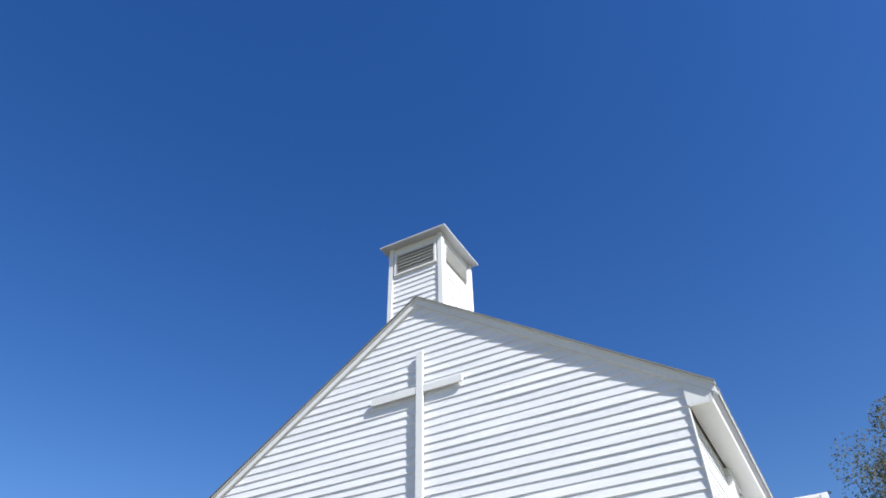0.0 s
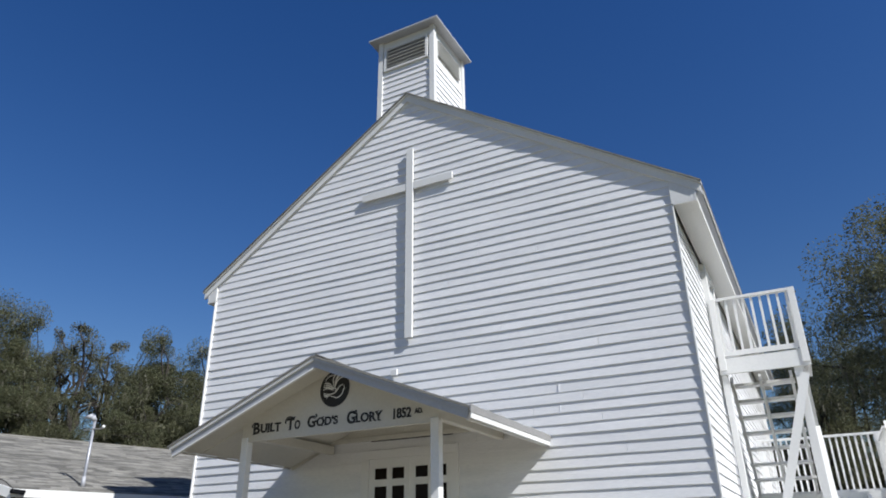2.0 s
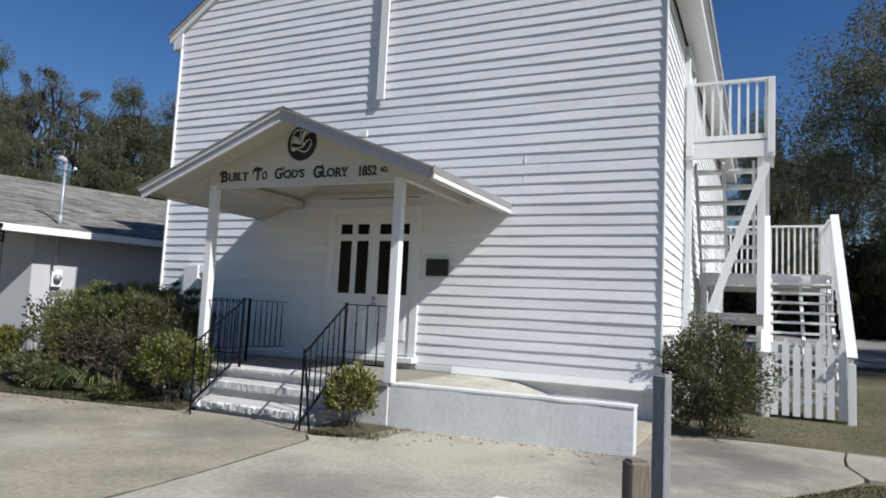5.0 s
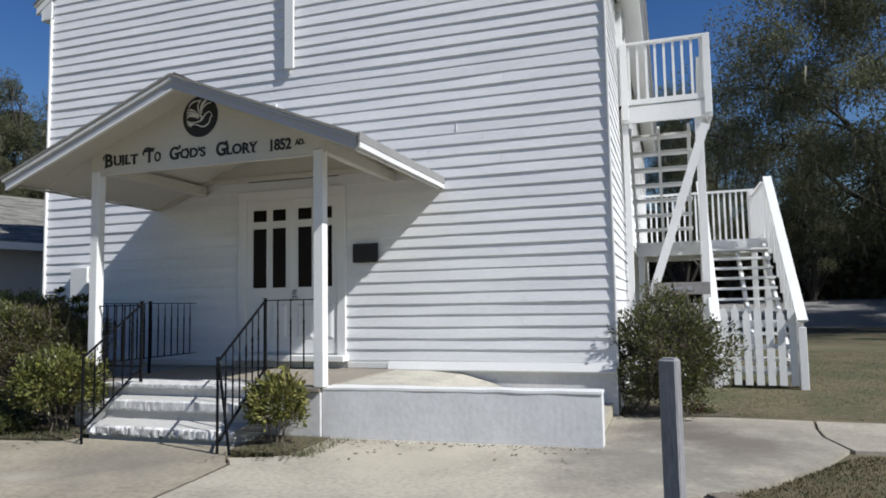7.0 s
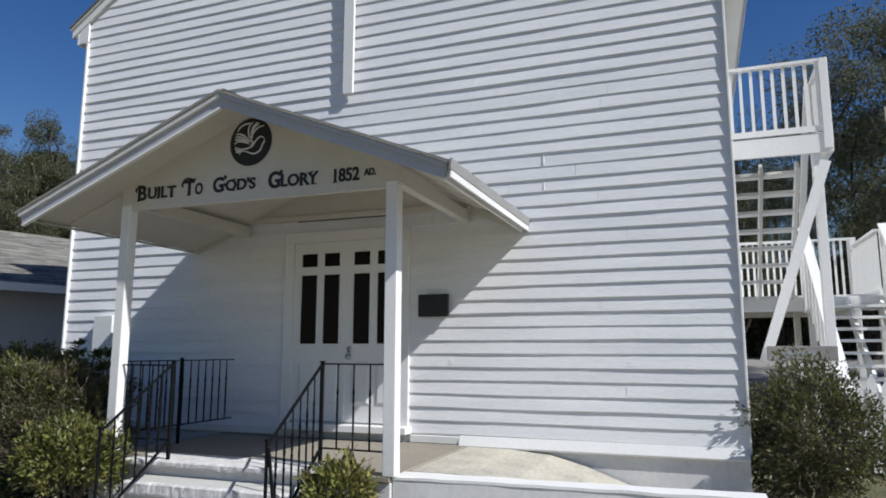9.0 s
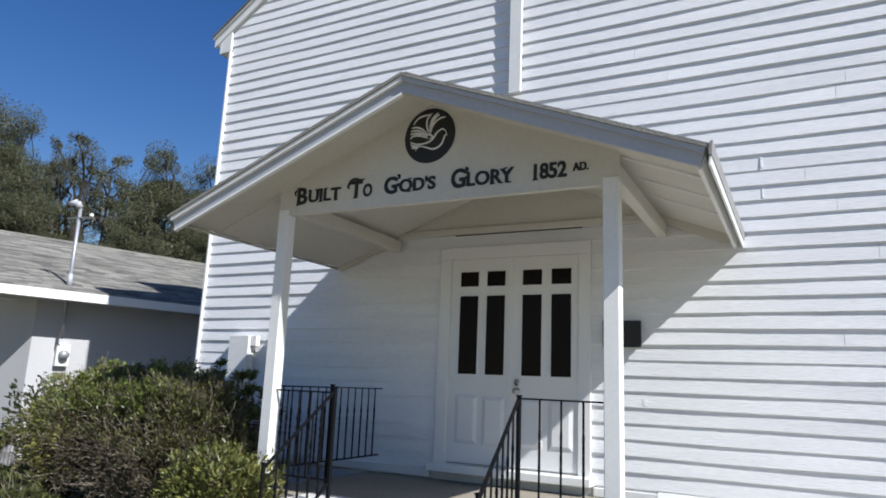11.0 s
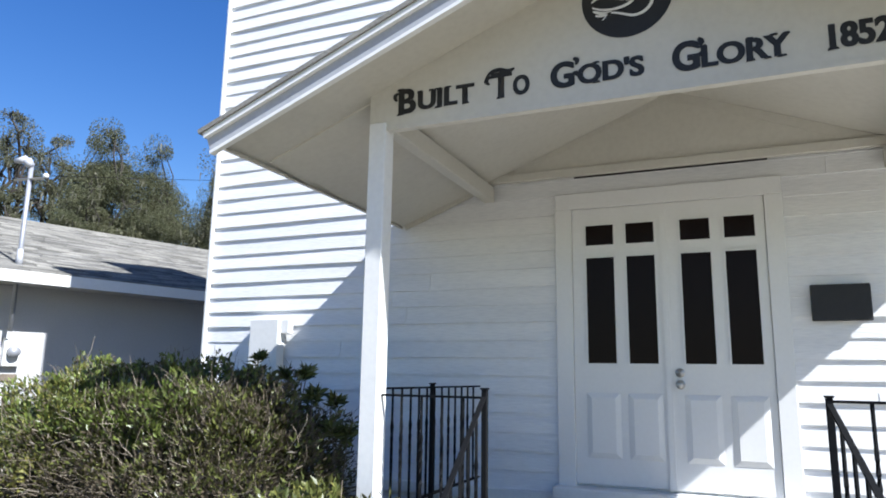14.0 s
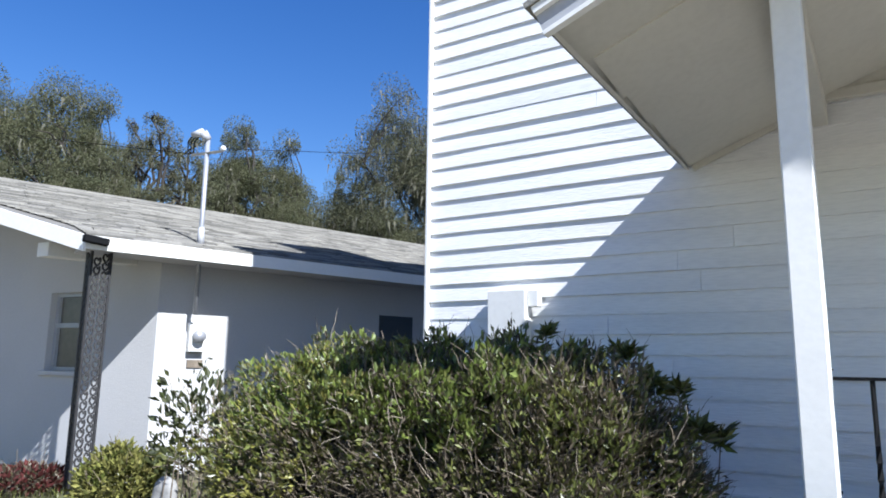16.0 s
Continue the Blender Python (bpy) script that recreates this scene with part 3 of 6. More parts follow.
def lettering(text, x0, x1, z0, height, y, parent, material, bold=0.0):
    cu = bpy.data.curves.new("words", "FONT")
    cu.body, cu.size, cu.extrude, cu.offset = text, 1.0, 0.0, bold
    tmp = bpy.data.objects.new("words", cu)
    scene.collection.objects.link(tmp)
    me = bpy.data.meshes.new_from_object(tmp.evaluated_get(bpy.context.evaluated_depsgraph_get()))
    bpy.data.objects.remove(tmp)
    bm = bmesh.new()
    bm.from_mesh(me)
    xs, ys = [v.co.x for v in bm.verts], [v.co.y for v in bm.verts]
    sx, sz = (x1 - x0) / (max(xs) - min(xs)), height / (max(ys) - min(ys))
    for v in bm.verts:
        v.co = Vector((x0 + (v.co.x - min(xs)) * sx, y, z0 + (v.co.y - min(ys)) * sz))
    return part("letters", bm, material, parent, "black painted letters")


LY, LZ = -1.9935, 2.965
for text, x0, x1, h, dz in (("B", -1.40, -1.29, 0.155, 0), ("UILT", -1.275, -0.93, 0.115, 0.01), ("T", -0.83, -0.71, 0.15, 0.01), ("O", -0.70, -0.61, 0.115, 0.01),
                            ("G", -0.49, -0.365, 0.15, 0.01), ("OD'S", -0.345, -0.01, 0.115, 0.015), ("G", 0.13, 0.255, 0.16, 0.0), ("LORY", 0.265, 0.655, 0.115, 0.005),
                            ("1852", 0.815, 1.065, 0.125, 0.0), ("AD.", 1.11, 1.225, 0.065, 0.035)):
    for shift in (0.0, 0.006):
        lettering(text, x0 + shift, x1 + shift, LZ + dz, h, LY - shift * 0.1, gable, M_BLACK, 0.032)

bm = bmesh.new()
bmesh.ops.create_circle(bm, cap_ends=True, segments=48, radius=0.233, matrix=Matrix.Translation((-0.08, -1.9935, 3.435)) @ Euler((radians(90), 0, 0)).to_matrix().to_4x4())
emblem = part("emblem_disc", bm, M_BLACK, gable, "round black emblem with a white bird")

# ---- concrete ----
slab = thing("porch_slab", (1.3, -1, 0), "whitewashed concrete porch slab with worn floor", "slab", kind="structure")
part("porch_base", boxes(((PX0 - 0.25, -1.975, -0.03), (1.395, 0.0, PFLOOR - 0.05)), bevel=0.01), M_SLABWHITE, slab)
part("floor", boxes(((PX0 - 0.25, -2.005, PFLOOR - 0.049), (1.397, 0.0, PFLOOR)), bevel=0.008), M_BARE, slab)
bm = bmesh.new()
prism(bm, [(1.404, -1.955), (4.15, -1.82), (4.15, -1.62), (1.404, -1.72)], -0.03, 0.48, lambda u, v, d: (u, v, d))
bmesh.ops.subdivide_edges(bm, edges=[e for e in bm.edges if abs((e.verts[0].co - e.verts[1].co).x) > 1], cuts=40, use_grid_fill=True)
for v in bm.verts:
    v.co.y += 0.006 * noise.noise(v.co * 2.1)
    v.co.z += 0.006 * noise.noise(v.co * 3.3 + Vector((5, 0, 0))) if v.co.z > 0.3 else 0
part("ramp_wall", bm, M_SLABWHITE, slab, "low whitewashed concrete wall, stained and streaked")
bm = bmesh.new()
prism(bm, [(1.40, -1.962), (4.158, -1.827), (4.158, -1.612), (1.40, -1.712)], 0.484, 0.498, lambda u, v, d: (u, v, d))
bmesh.ops.subdivide_edges(bm, edges=[e for e in bm.edges if abs((e.verts[0].co - e.verts[1].co).x) > 1], cuts=60, use_grid_fill=True)
for v in bm.verts:
    v.co.y += 0.008 * noise.noise(v.co * 2.7)
    v.co.z += 0.007 * noise.noise(v.co * 3.9) - (0.008 if v.co.z < 0.49 else 0)
part("wall_coping", bm, M_WHITE, slab, "thick bright white paint along the wall top")
part("ramp_fill", boxes(((1.40, -1.62, 0), (4.10, -0.0, 0.14))), M_CONCRETE, slab)
bm = bmesh.new()
prism(bm, [(1.41, 0.141), (3.25, 0.141), (2.65, 0.36), (2.30, 0.45), (1.85, 0.487), (1.41, 0.489)], -1.61, -0.04, lambda u, v, d: (u, d, v))
part("ramp_screed", bm, M_CREAM, slab, "cream mortar slope worn down to the slab")
steps = thing("front_steps", (-0.15, -2.4, 0), "chipped white-edged concrete steps up to the porch", "steps", kind="structure")


def step_bar(name, outline, x0, x1, material, chip, parent, label=""):
    """A concrete bar of a worn profile (y, z); chip: how deep its front edges are broken."""
    bm = bmesh.new()
    prism(bm, outline, x0, x1, lambda u, v, d: (d, u, v))
    bmesh.ops.subdivide_edges(bm, edges=[e for e in bm.edges if abs((e.verts[0].co - e.verts[1].co).x) > 1], cuts=90, use_grid_fill=True)
    front = min(p[0] for p in outline)
    for v in bm.verts:
        if chip and v.co.y < front + 0.03:
            q = Vector((v.co.x * 4.3, front * 9, 5 + v.co.z * 6))
            k = noise.noise(q) + 0.8 * noise.noise(q * 3.7) + 0.5 * noise.noise(q * 9.1)
            v.co.y += chip * (max(k, 0) ** 1.2 - 0.25 * max(-k, 0))
            v.co.z -= 0.6 * chip * max(k - 0.2, 0)
    bmesh.ops.recalc_face_normals(bm, faces=bm.faces[:])
    return part(name, bm, material, parent, label)


# front edge, top and underside of each nosing, and where its tread ends behind
for i, (y, top, under, back, rise, x0) in enumerate(((-2.035, 0.506, 0.446, -1.60, 0.0, -1.30), (-2.255, 0.352, 0.246, -1.978, 0.018, -1.10), (-2.505, 0.122, 0.030, -2.225, 0.036, -1.06))):
    step_bar("nosing", [(y + 0.006, under), (y, under + 0.02), (y, top - 0.012), (y + 0.012, top), (y + 0.05, top + 0.002), (y + 0.05, under)], x0, 0.74, M_STEPLOW if i == 2 else M_STEP, (0.010, 0.014, 0.028)[i], steps, "chipped white painted step edge")
    if i:
        step_bar("tread", [(y + 0.051, under), (y + 0.051, top - 0.001), (back, top + rise), (back, under)], x0 + 0.004, 0.736, M_TREAD, 0, steps, "bare grey concrete tread")
        step_bar("riser", [(y + 0.034, -0.03), (y + 0.034, under - 0.002), (back, under - 0.002), (back, -0.03)], x0 + 0.01, 0.73, M_TREAD, 0, steps)
    else:
        step_bar("tread", [(y + 0.051, 0.5035), (y + 0.051, top), (back, 0.508), (back, 0.5035)], x0 + 0.004, 0.736, M_STEP, 0, steps, "thin white strip along the front of the porch floor")


def ribbon(points, width, y, parent, name, material, label=""):
    """A flat painted stroke on a board that faces -y."""
    bm = bmesh.new()
    p = [Vector(q) for q in points]
    fine = []
    for i in range(len(p) - 1):
        a, b, c, d = p[max(i - 1, 0)], p[i], p[i + 1], p[min(i + 2, len(p) - 1)]
        for k in range(5):
            t = k / 5
            fine.append(0.5 * (2 * b + (c - a) * t + (2 * a - 5 * b + 4 * c - d) * t * t + (3 * b - a - 3 * c + d) * t ** 3))
    fine.append(p[-1])
    last = None
    for i, q in enumerate(fine):
        t = (fine[min(i + 1, len(fine) - 1)] - fine[max(i - 1, 0)]).normalized()
        w = width * (0.35 + 0.65 * math.sin(math.pi * min(i / len(fine) + 0.08, 1)))
        n = Vector((-t.y, t.x)) * w / 2
        now = [bm.verts.new((q.x + n.x, y, q.y + n.y)), bm.verts.new((q.x - n.x, y, q.y - n.y))]
        if last:
            bm.faces.new((last[0], last[1], now[1], now[0]))
        last = now
    return part(name, bm, material, parent, label)


for stroke in (((220, 140), (240, 105), (270, 75), (310, 55), (345, 42), (365, 28)), ((362, 28), (330, 70), (322, 110), (330, 150), (340, 178)), ((408, 18), (370, 60), (351, 110), (346, 168)),
               ((418, 28), (387, 55), (366, 100), (352, 168)), ((465, 35), (420, 55), (385, 90), (365, 130), (356, 172)), ((205, 165), (250, 152), (295, 160), (335, 188)), ((200, 190), (245, 175), (290, 180), (335, 196)),
               ((197, 212), (240, 196), (285, 195), (335, 204)), ((198, 245), (225, 218), (270, 208), (335, 212)), ((200, 268), (240, 272), (290, 262), (345, 235), (375, 205), (395, 170), (420, 140), (445, 125), (465, 132), (478, 158)),
               ((482, 160), (465, 165), (455, 195), (440, 230), (410, 262), (370, 280), (320, 278), (275, 283), (242, 322)), ((203, 285), (240, 288), (285, 276)), ((212, 305), (245, 298), (280, 280)), ((330, 190), (350, 182), (372, 196), (345, 214))):
    ribbon([(-0.08 + 0.00121 * (x - 347), 3.435 - 0.00121 * (z - 190 + 0.33 * (x - 347))) for x, z in stroke], 0.0165, -1.9965, emblem, "bird_stroke", M_WHITE)
SERIFS = ((-1.385, 2.965, 0.05), (-1.385, 3.118, 0.05), (-1.262, 3.088, 0.04), (-1.19, 3.088, 0.035), (-1.145, 2.977, 0.045), (-1.145, 3.088, 0.045), (-1.085, 3.088, 0.045), (-0.975, 2.977, 0.045), (-0.77, 2.977, 0.05), (-0.245, 3.09, 0.04), (-0.245, 2.982, 0.04),
          (0.275, 3.083, 0.045), (0.485, 2.972, 0.045), (0.485, 3.083, 0.04), (0.56, 2.972, 0.035), (0.59, 3.083, 0.04), (0.645, 3.083, 0.035), (0.62, 2.972, 0.045), (0.83, 2.967, 0.05))
for x, z, w in SERIFS:
    bm = bmesh.new()
    prism(bm, [(x - w / 2, z - 0.007), (x + w / 2, z - 0.004), (x + w / 2 - 0.006, z + 0.007), (x - w / 2 + 0.005, z + 0.006)], LY - 0.0012, LY - 0.0004, lambda u, v, d: (u, d, v))
    part("letter_serif", bm, M_BLACK, gable)
for q in (((-0.69, 3.135), (-0.73, 3.125), (-0.78, 3.14), (-0.83, 3.13), (-0.855, 3.10)), ((-0.365, 3.135), (-0.345, 3.12), (-0.352, 3.095)), ((-0.375, 3.04), (-0.35, 3.05), (-0.345, 3.03)), ((0.255, 3.13), (0.272, 3.11), (0.262, 3.09)), ((0.245, 3.035), (0.272, 3.045), (0.276, 3.02))):
    ribbon(q, 0.026, LY - 0.001, gable, "letter_swash", M_BLACK)
for q in (((-1.40, 3.10), (-1.425, 3.08), (-1.41, 3.05)), ((-0.83, 3.11), (-0.855, 3.085), (-0.835, 3.06))):
    ribbon(q, 0.025, LY, gable, "letter_swash", M_BLACK)


# ---- iron railings ----
def baluster(p, h, parent):
    """A square bar with a twisted middle."""
    bm = bmesh.new()
    rings = []
    for i in range(13):
        t = i / 12
        a = radians(45) + (2.2 * math.pi * min(max((t - 0.3) / 0.4, 0), 1))
        r = 0.0085 if not 0.3 < t < 0.7 else 0.012
        rings.append([bm.verts.new((p[0] + r * math.cos(a + k * math.pi / 2), p[1] + r * math.sin(a + k * math.pi / 2), p[2] + h * t)) for k in range(4)])
    for a, b in zip(rings, rings[1:]):
        for k in range(4):
            bm.faces.new((a[k], a[(k + 1) % 4], b[(k + 1) % 4], b[k]))
    part("baluster", bm, M_IRON, parent)


def railing(a, b, za0, za1, zb0, zb1, count, posts, label, r=0.0145):
    """Top and bottom rail from a to b (plan), balusters between; posts: which ends have one, with their foot and head."""
    ob = thing("iron_railing", ((a[0] + b[0]) / 2, (a[1] + b[1]) / 2, min(za0, zb0)), label, "railing", "porch railings")
    part("top_rail", bars(((*a, za1), (*b, zb1), 0.024, 0.012)), M_IRON, ob)
    part("bottom_rail", bars(((*a, za0), (*b, zb0), 0.026, 0.012)), M_IRON, ob)
    for i in range(count):
        t = (i + 1) / (count + 1)
        x, y = a[0] + (b[0] - a[0]) * t, a[1] + (b[1] - a[1]) * t
        z0, z1 = za0 + (zb0 - za0) * t, za1 + (zb1 - za1) * t
        baluster((x, y, z0), z1 - z0, ob)
    for x, y, z0, z1 in posts:
        part("post", boxes(((x - r, y - r, z0), (x + r, y + r, z1)), bevel=0.003), M_IRON, ob)
        part("post_cap", boxes(((x - r - 0.004, y - r - 0.004, z1), (x + r + 0.004, y + r + 0.004, z1 + 0.010))), M_IRON, ob)
    return ob


railing((-1.575, -1.87), (-1.575, -0.14), 0.70, 1.39, 0.70, 1.39, 13, [(-1.585, -1.02, 0.5, 1.41)], "black wrought iron side railing of the porch")
railing((-1.47, -1.95), (-0.87, -1.95), 0.68, 1.36, 0.68, 1.36, 4, [(-0.87, -1.95, 0.5, 1.40)], "black wrought iron railing beside the porch post")
railing((0.70, -1.90), (1.33, -1.93), 0.68, 1.385, 0.68, 1.385, 3, [(0.70, -1.90, 0.5, 1.40)], "black wrought iron railing beside the porch post")
railing((0.70, -1.92), (0.84, -2.87), 0.66, 1.37, 0.10, 0.83, 6, [(0.84, -2.88, 0.0, 0.86)], "black wrought iron handrail down the steps", 0.0105)
railing((-0.87, -1.97), (-0.79, -2.80), 0.66, 1.36, 0.14, 0.86, 5, [(-0.79, -2.82, 0.0, 0.88)], "black wrought iron handrail down the steps", 0.0105)
bm = bars(((0.853, -2.88, 0.81), (0.985, -2.90, 0.0), 0.018, 0.018))
part("stay", bm, M_IRON, bpy.data.objects["iron_railing.003"])

# ---- outside stair ----
stair = thing("outside_stair", (5.3, 4, 0.1), "white timber outside stair with two flights and a landing", "stair")
DZ, DX0, DX1, DY0, DY1 = 4.215, 4.185, 5.45, 2.28, 3.15
LZ2, LY0, LY1, LX1 = 2.33, 4.70, 6.60, 6.43


def guard(a, b, z, h, count, ends=(True, True)):
    part("guard_rail", bars(((*a, z + h), (*b, z + h), 0.09, 0.04)), M_WHITE, stair)
    part("guard_rail", bars(((*a, z + 0.07), (*b, z + 0.07), 0.04, 0.08)), M_WHITE, stair)
    for i in range(count):
        t = (i + 0.6) / (count + 0.2)
        x, y = a[0] + (b[0] - a[0]) * t, a[1] + (b[1] - a[1]) * t
        part("baluster", boxes(((x - 0.018, y - 0.018, z + 0.03), (x + 0.018, y + 0.018, z + h - 0.02))), M_WHITE, stair)
    for e, (x, y) in zip(ends, (a, b)):
        if e:
            part("guard_post", boxes(((x - 0.05, y - 0.05, z - 0.2), (x + 0.05, y + 0.05, z + h + 0.02)), bevel=0.005), M_WHITE, stair)


part("deck_beam", boxes(((DX0, DY0, DZ - 0.24), (DX1 + 0.02, DY0 + 0.045, DZ)), bevel=0.004), M_WHITE, stair)
part("deck_beam", boxes(((DX1 - 0.03, DY0 + 0.046, DZ - 0.24), (DX1 + 0.015, DY1, DZ)), bevel=0.004), M_WHITE, stair)
for i in range(6):
    y = DY0 + 0.05 + i * 0.13
    part("deck_board", boxes(((DX0, y, DZ + 0.001), (DX1, y + 0.12, DZ + 0.03))), M_WHITE, stair)
guard((DX0 + 0.06, DY0 + 0.03), (DX1 - 0.03, DY0 + 0.03), DZ + 0.01, 0.97, 9)
guard((DX1 - 0.03, DY0 + 0.1), (DX1 - 0.03, DY1), DZ + 0.01, 0.97, 7, (False, True))
part("stair_post", boxes(((5.225, DY0 + 0.05, 0.05), (5.335, DY0 + 0.16, DZ - 0.002)), bevel=0.005), M_WHITE, stair)
part("stair_post", boxes(((4.19, DY0 + 0.05, 0.05), (4.28, DY0 + 0.14, DZ - 0.002)), bevel=0.005), M_WHITE, stair)
part("brace", bars(((5.36, DY0 - 0.024, 3.86), (4.52, DY0 - 0.024, 1.38), 0.045, 0.12)), M_WHITE, stair)
# upper flight, from the deck back to the landing
for x in (4.26, 4.70, 5.16):
    part("stringer", bars(((x, DY1 - 0.02, DZ - 0.16), (x, LY0 + 0.1, LZ2 - 0.04), 0.045, 0.20)), M_WHITE, stair)
for i in range(1, 8):
    t = i / 8
    y, z = DY1 + (LY0 - DY1) * t, DZ + (LZ2 - DZ) * t
    part("tread", boxes(((4.22, y - 0.14, z - 0.02), (5.20, y + 0.12, z + 0.02))), M_WHITE, stair)
part("handrail", bars(((5.36, DY1, DZ + 0.95), (5.36, LY0, LZ2 + 0.97), 0.09, 0.04)), M_WHITE, stair)
# landing
part("landing_beam", boxes(((4.22, LY0 - 0.05, LZ2 - 0.22), (LX1, LY0, LZ2)), bevel=0.004), M_WHITE, stair)
part("landing_beam", boxes(((4.22, LY1 - 0.05, LZ2 - 0.22), (LX1, LY1, LZ2)), bevel=0.004), M_WHITE, stair)
for i in range(15):
    y = LY0 + i * 0.13
    part("landing_board", boxes(((4.22, y, LZ2 + 0.001), (LX1, y + 0.124, LZ2 + 0.03))), M_WHITE, stair)
guard((4.28, LY1 - 0.03), (LX1 - 0.04, LY1 - 0.03), LZ2 + 0.01, 1.14, 19)
guard((LX1 - 0.04, LY0 + 0.1), (LX1 - 0.04, LY1 - 0.1), LZ2 + 0.01, 1.0, 13, (False, False))
for x in (4.3, 5.42, LX1 - 0.06):
    for y in (LY0 + 0.05, LY1 - 0.1):
        part("stair_post", boxes(((x - 0.05, y - 0.05, 0.05), (x + 0.05, y + 0.05, LZ2 - 0.002)), bevel=0.005), M_WHITE, stair)
# lower flight, back towards the front
FY, FZ = 2.15, 0.12
for x in (5.44, 5.90, 6.33):
    part("stringer", bars(((x, LY0 - 0.05, LZ2 - 0.14), (x, FY + 0.1, FZ + 0.06), 0.045, 0.20)), M_WHITE, stair)
for i in range(1, 13):
    t = i / 13
    y, z = LY0 - 0.06 + (FY - LY0 + 0.06) * t, LZ2 + (FZ - LZ2) * t
    part("tread", boxes(((5.41, y - 0.12, z - 0.02), (6.37, y + 0.13, z + 0.02))), M_WHITE, stair)
for x in (5.355, 6.43):
    part("handrail", bars(((x, LY0 - 0.1, LZ2 + 0.96), (x, FY - 0.05, FZ + 0.80), 0.05, 0.16)), M_WHITE, stair)
    part("handrail_cap", bars(((x, LY0 - 0.12, LZ2 + 1.065), (x, FY - 0.16, FZ + 0.885), 0.13, 0.035)), M_WHITE, stair)
    part("newel_post", boxes(((x - 0.05, LY0 - 0.15, LZ2 - 0.25), (x + 0.05, LY0 - 0.05, LZ2 + 1.0)), bevel=0.005), M_WHITE, stair)
    part("newel_post", boxes(((x - 0.05, FY - 0.1, 0.05), (x + 0.05, FY, FZ + 0.80)), bevel=0.005), M_WHITE, stair)
    for i in range(9):
        t = (i + 0.7) / 9.4
        y, z = LY0 - 0.1 + (FY - LY0 + 0.05) * t, LZ2 + 0.95 + (FZ - LZ2 - 0.16) * t
        part("baluster", boxes(((x - 0.018, y - 0.07, z - 0.95), (x + 0.018, y + 0.07, z - 0.02))), M_WHITE, stair)
# sign board hung under the deck
board = thing("hanging_board", (4.93, 2.22, 1.40), "weathered grey board with faded writing on the stair brace", "sign board")
part("plank", boxes(((4.545, 2.205, 1.39), (5.315, 2.230, 1.565)), bevel=0.004), M_BOARD, board)
part("faded_mark", boxes(((4.76, 2.201, 1.46), (4.95, 2.2045, 1.50)), ((5.00, 2.201, 1.45), (5.07, 2.2045, 1.51))), M_DRIP, board)

# picket gate at the foot of the stair
gate = thing("picket_gate", (5.9, 2.12, 0.13), "white picket gate at the foot of the stair", "gate")
for i in range(7):
    x, h = 5.47 + i * 0.142, 1.21 + 0.04 * math.sin(i * 2.1)
    bm = bmesh.new()
    prism(bm, [(x - 0.047, 0.135), (x + 0.047, 0.135), (x + 0.047, h - 0.09), (x, h), (x - 0.047, h - 0.09)], 2.10, 2.12, lambda u, v, d: (u, d, v))
    part("picket", bm, M_WHITE, gate)
for z in (0.32, 0.62, 0.92):
    part("gate_rail", boxes(((5.406, 2.121, z), (6.379, 2.147, z + 0.07))), M_WHITE, gate)

# ---- ground ----
gb = bmesh.new()
bmesh.ops.create_grid(gb, x_segments=200, y_segments=200, size=60)


def ground_z(x, y):
    t = min(max((y + 0.6) / 2.6, 0), 1)
    w = min(max((x - 4.2) / 0.6, 0), 1) if x > 0 else min(max((-5.0 - x) / 1.5, 0), 1)
    return 0.13 * t * t * (3 - 2 * t) * w


for v in gb.verts:
    k = 1 if max(abs(v.co.x), abs(v.co.y)) < 59.9 else 40
    v.co = Vector((v.co.x * k, v.co.y * k, ground_z(v.co.x, v.co.y) - 0.035 + 0.018 * noise.noise(v.co * 0.9)))
solo("ground", gb, M_GRASS, "lawn of short dry grass and sandy soil", "ground", "structure", smooth=True)


def pavement(name, outline, material, label):
    bm = bmesh.new()
    prism(bm, outline, -0.12, 0.0, lambda u, v, d: (u, v, d))
    bmesh.ops.triangulate(bm, faces=[f for f in bm.faces if len(f.verts) > 4])
    return solo(name, bm, material, label, "pavement", "structure")


pavement("drive", [(-16, -2.35), (-8.3, -2.1), (-7.75, -1.45), (-7.4, -1.18), (-6.95, -1.28), (-5.4, -2.25), (-4.0, -3.16), (-2.44, -2.95), (-1.15, -2.74), (-1.08, -2.56), (0.80, -2.56), (0.98, -2.98), (1.18, -3.2), (1.35, -4.8), (1.39, -5.6), (1.45, -9), (1.49, -18), (-16, -18)], M_DRIVE, "pale stained concrete forecourt with a long crack")
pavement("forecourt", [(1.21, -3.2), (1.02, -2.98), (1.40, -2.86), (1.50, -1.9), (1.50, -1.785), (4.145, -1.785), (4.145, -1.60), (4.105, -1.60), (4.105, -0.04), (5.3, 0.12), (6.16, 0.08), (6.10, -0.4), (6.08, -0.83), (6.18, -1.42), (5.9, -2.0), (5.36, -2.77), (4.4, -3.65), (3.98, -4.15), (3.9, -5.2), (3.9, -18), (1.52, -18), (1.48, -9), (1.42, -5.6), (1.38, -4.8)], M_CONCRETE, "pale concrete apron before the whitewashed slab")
pavement("footpath", [(6.19, 0.08), (14, -0.1), (14, -1.2), (6.9, -1.35), (6.22, -1.44), (6.11, -0.84), (6.13, -0.4)], M_CONCRETE, "narrow pale concrete footpath across the lawn")
bm = bmesh.new()
prism(bm, [(-40, 26), (60, 19.5), (60, 31), (-40, 37)], -0.3, 0.0, lambda u, v, d: (u, v, d + 0.14 + 0.095 * (v - 22.75 + 0.065 * (u - 10))))
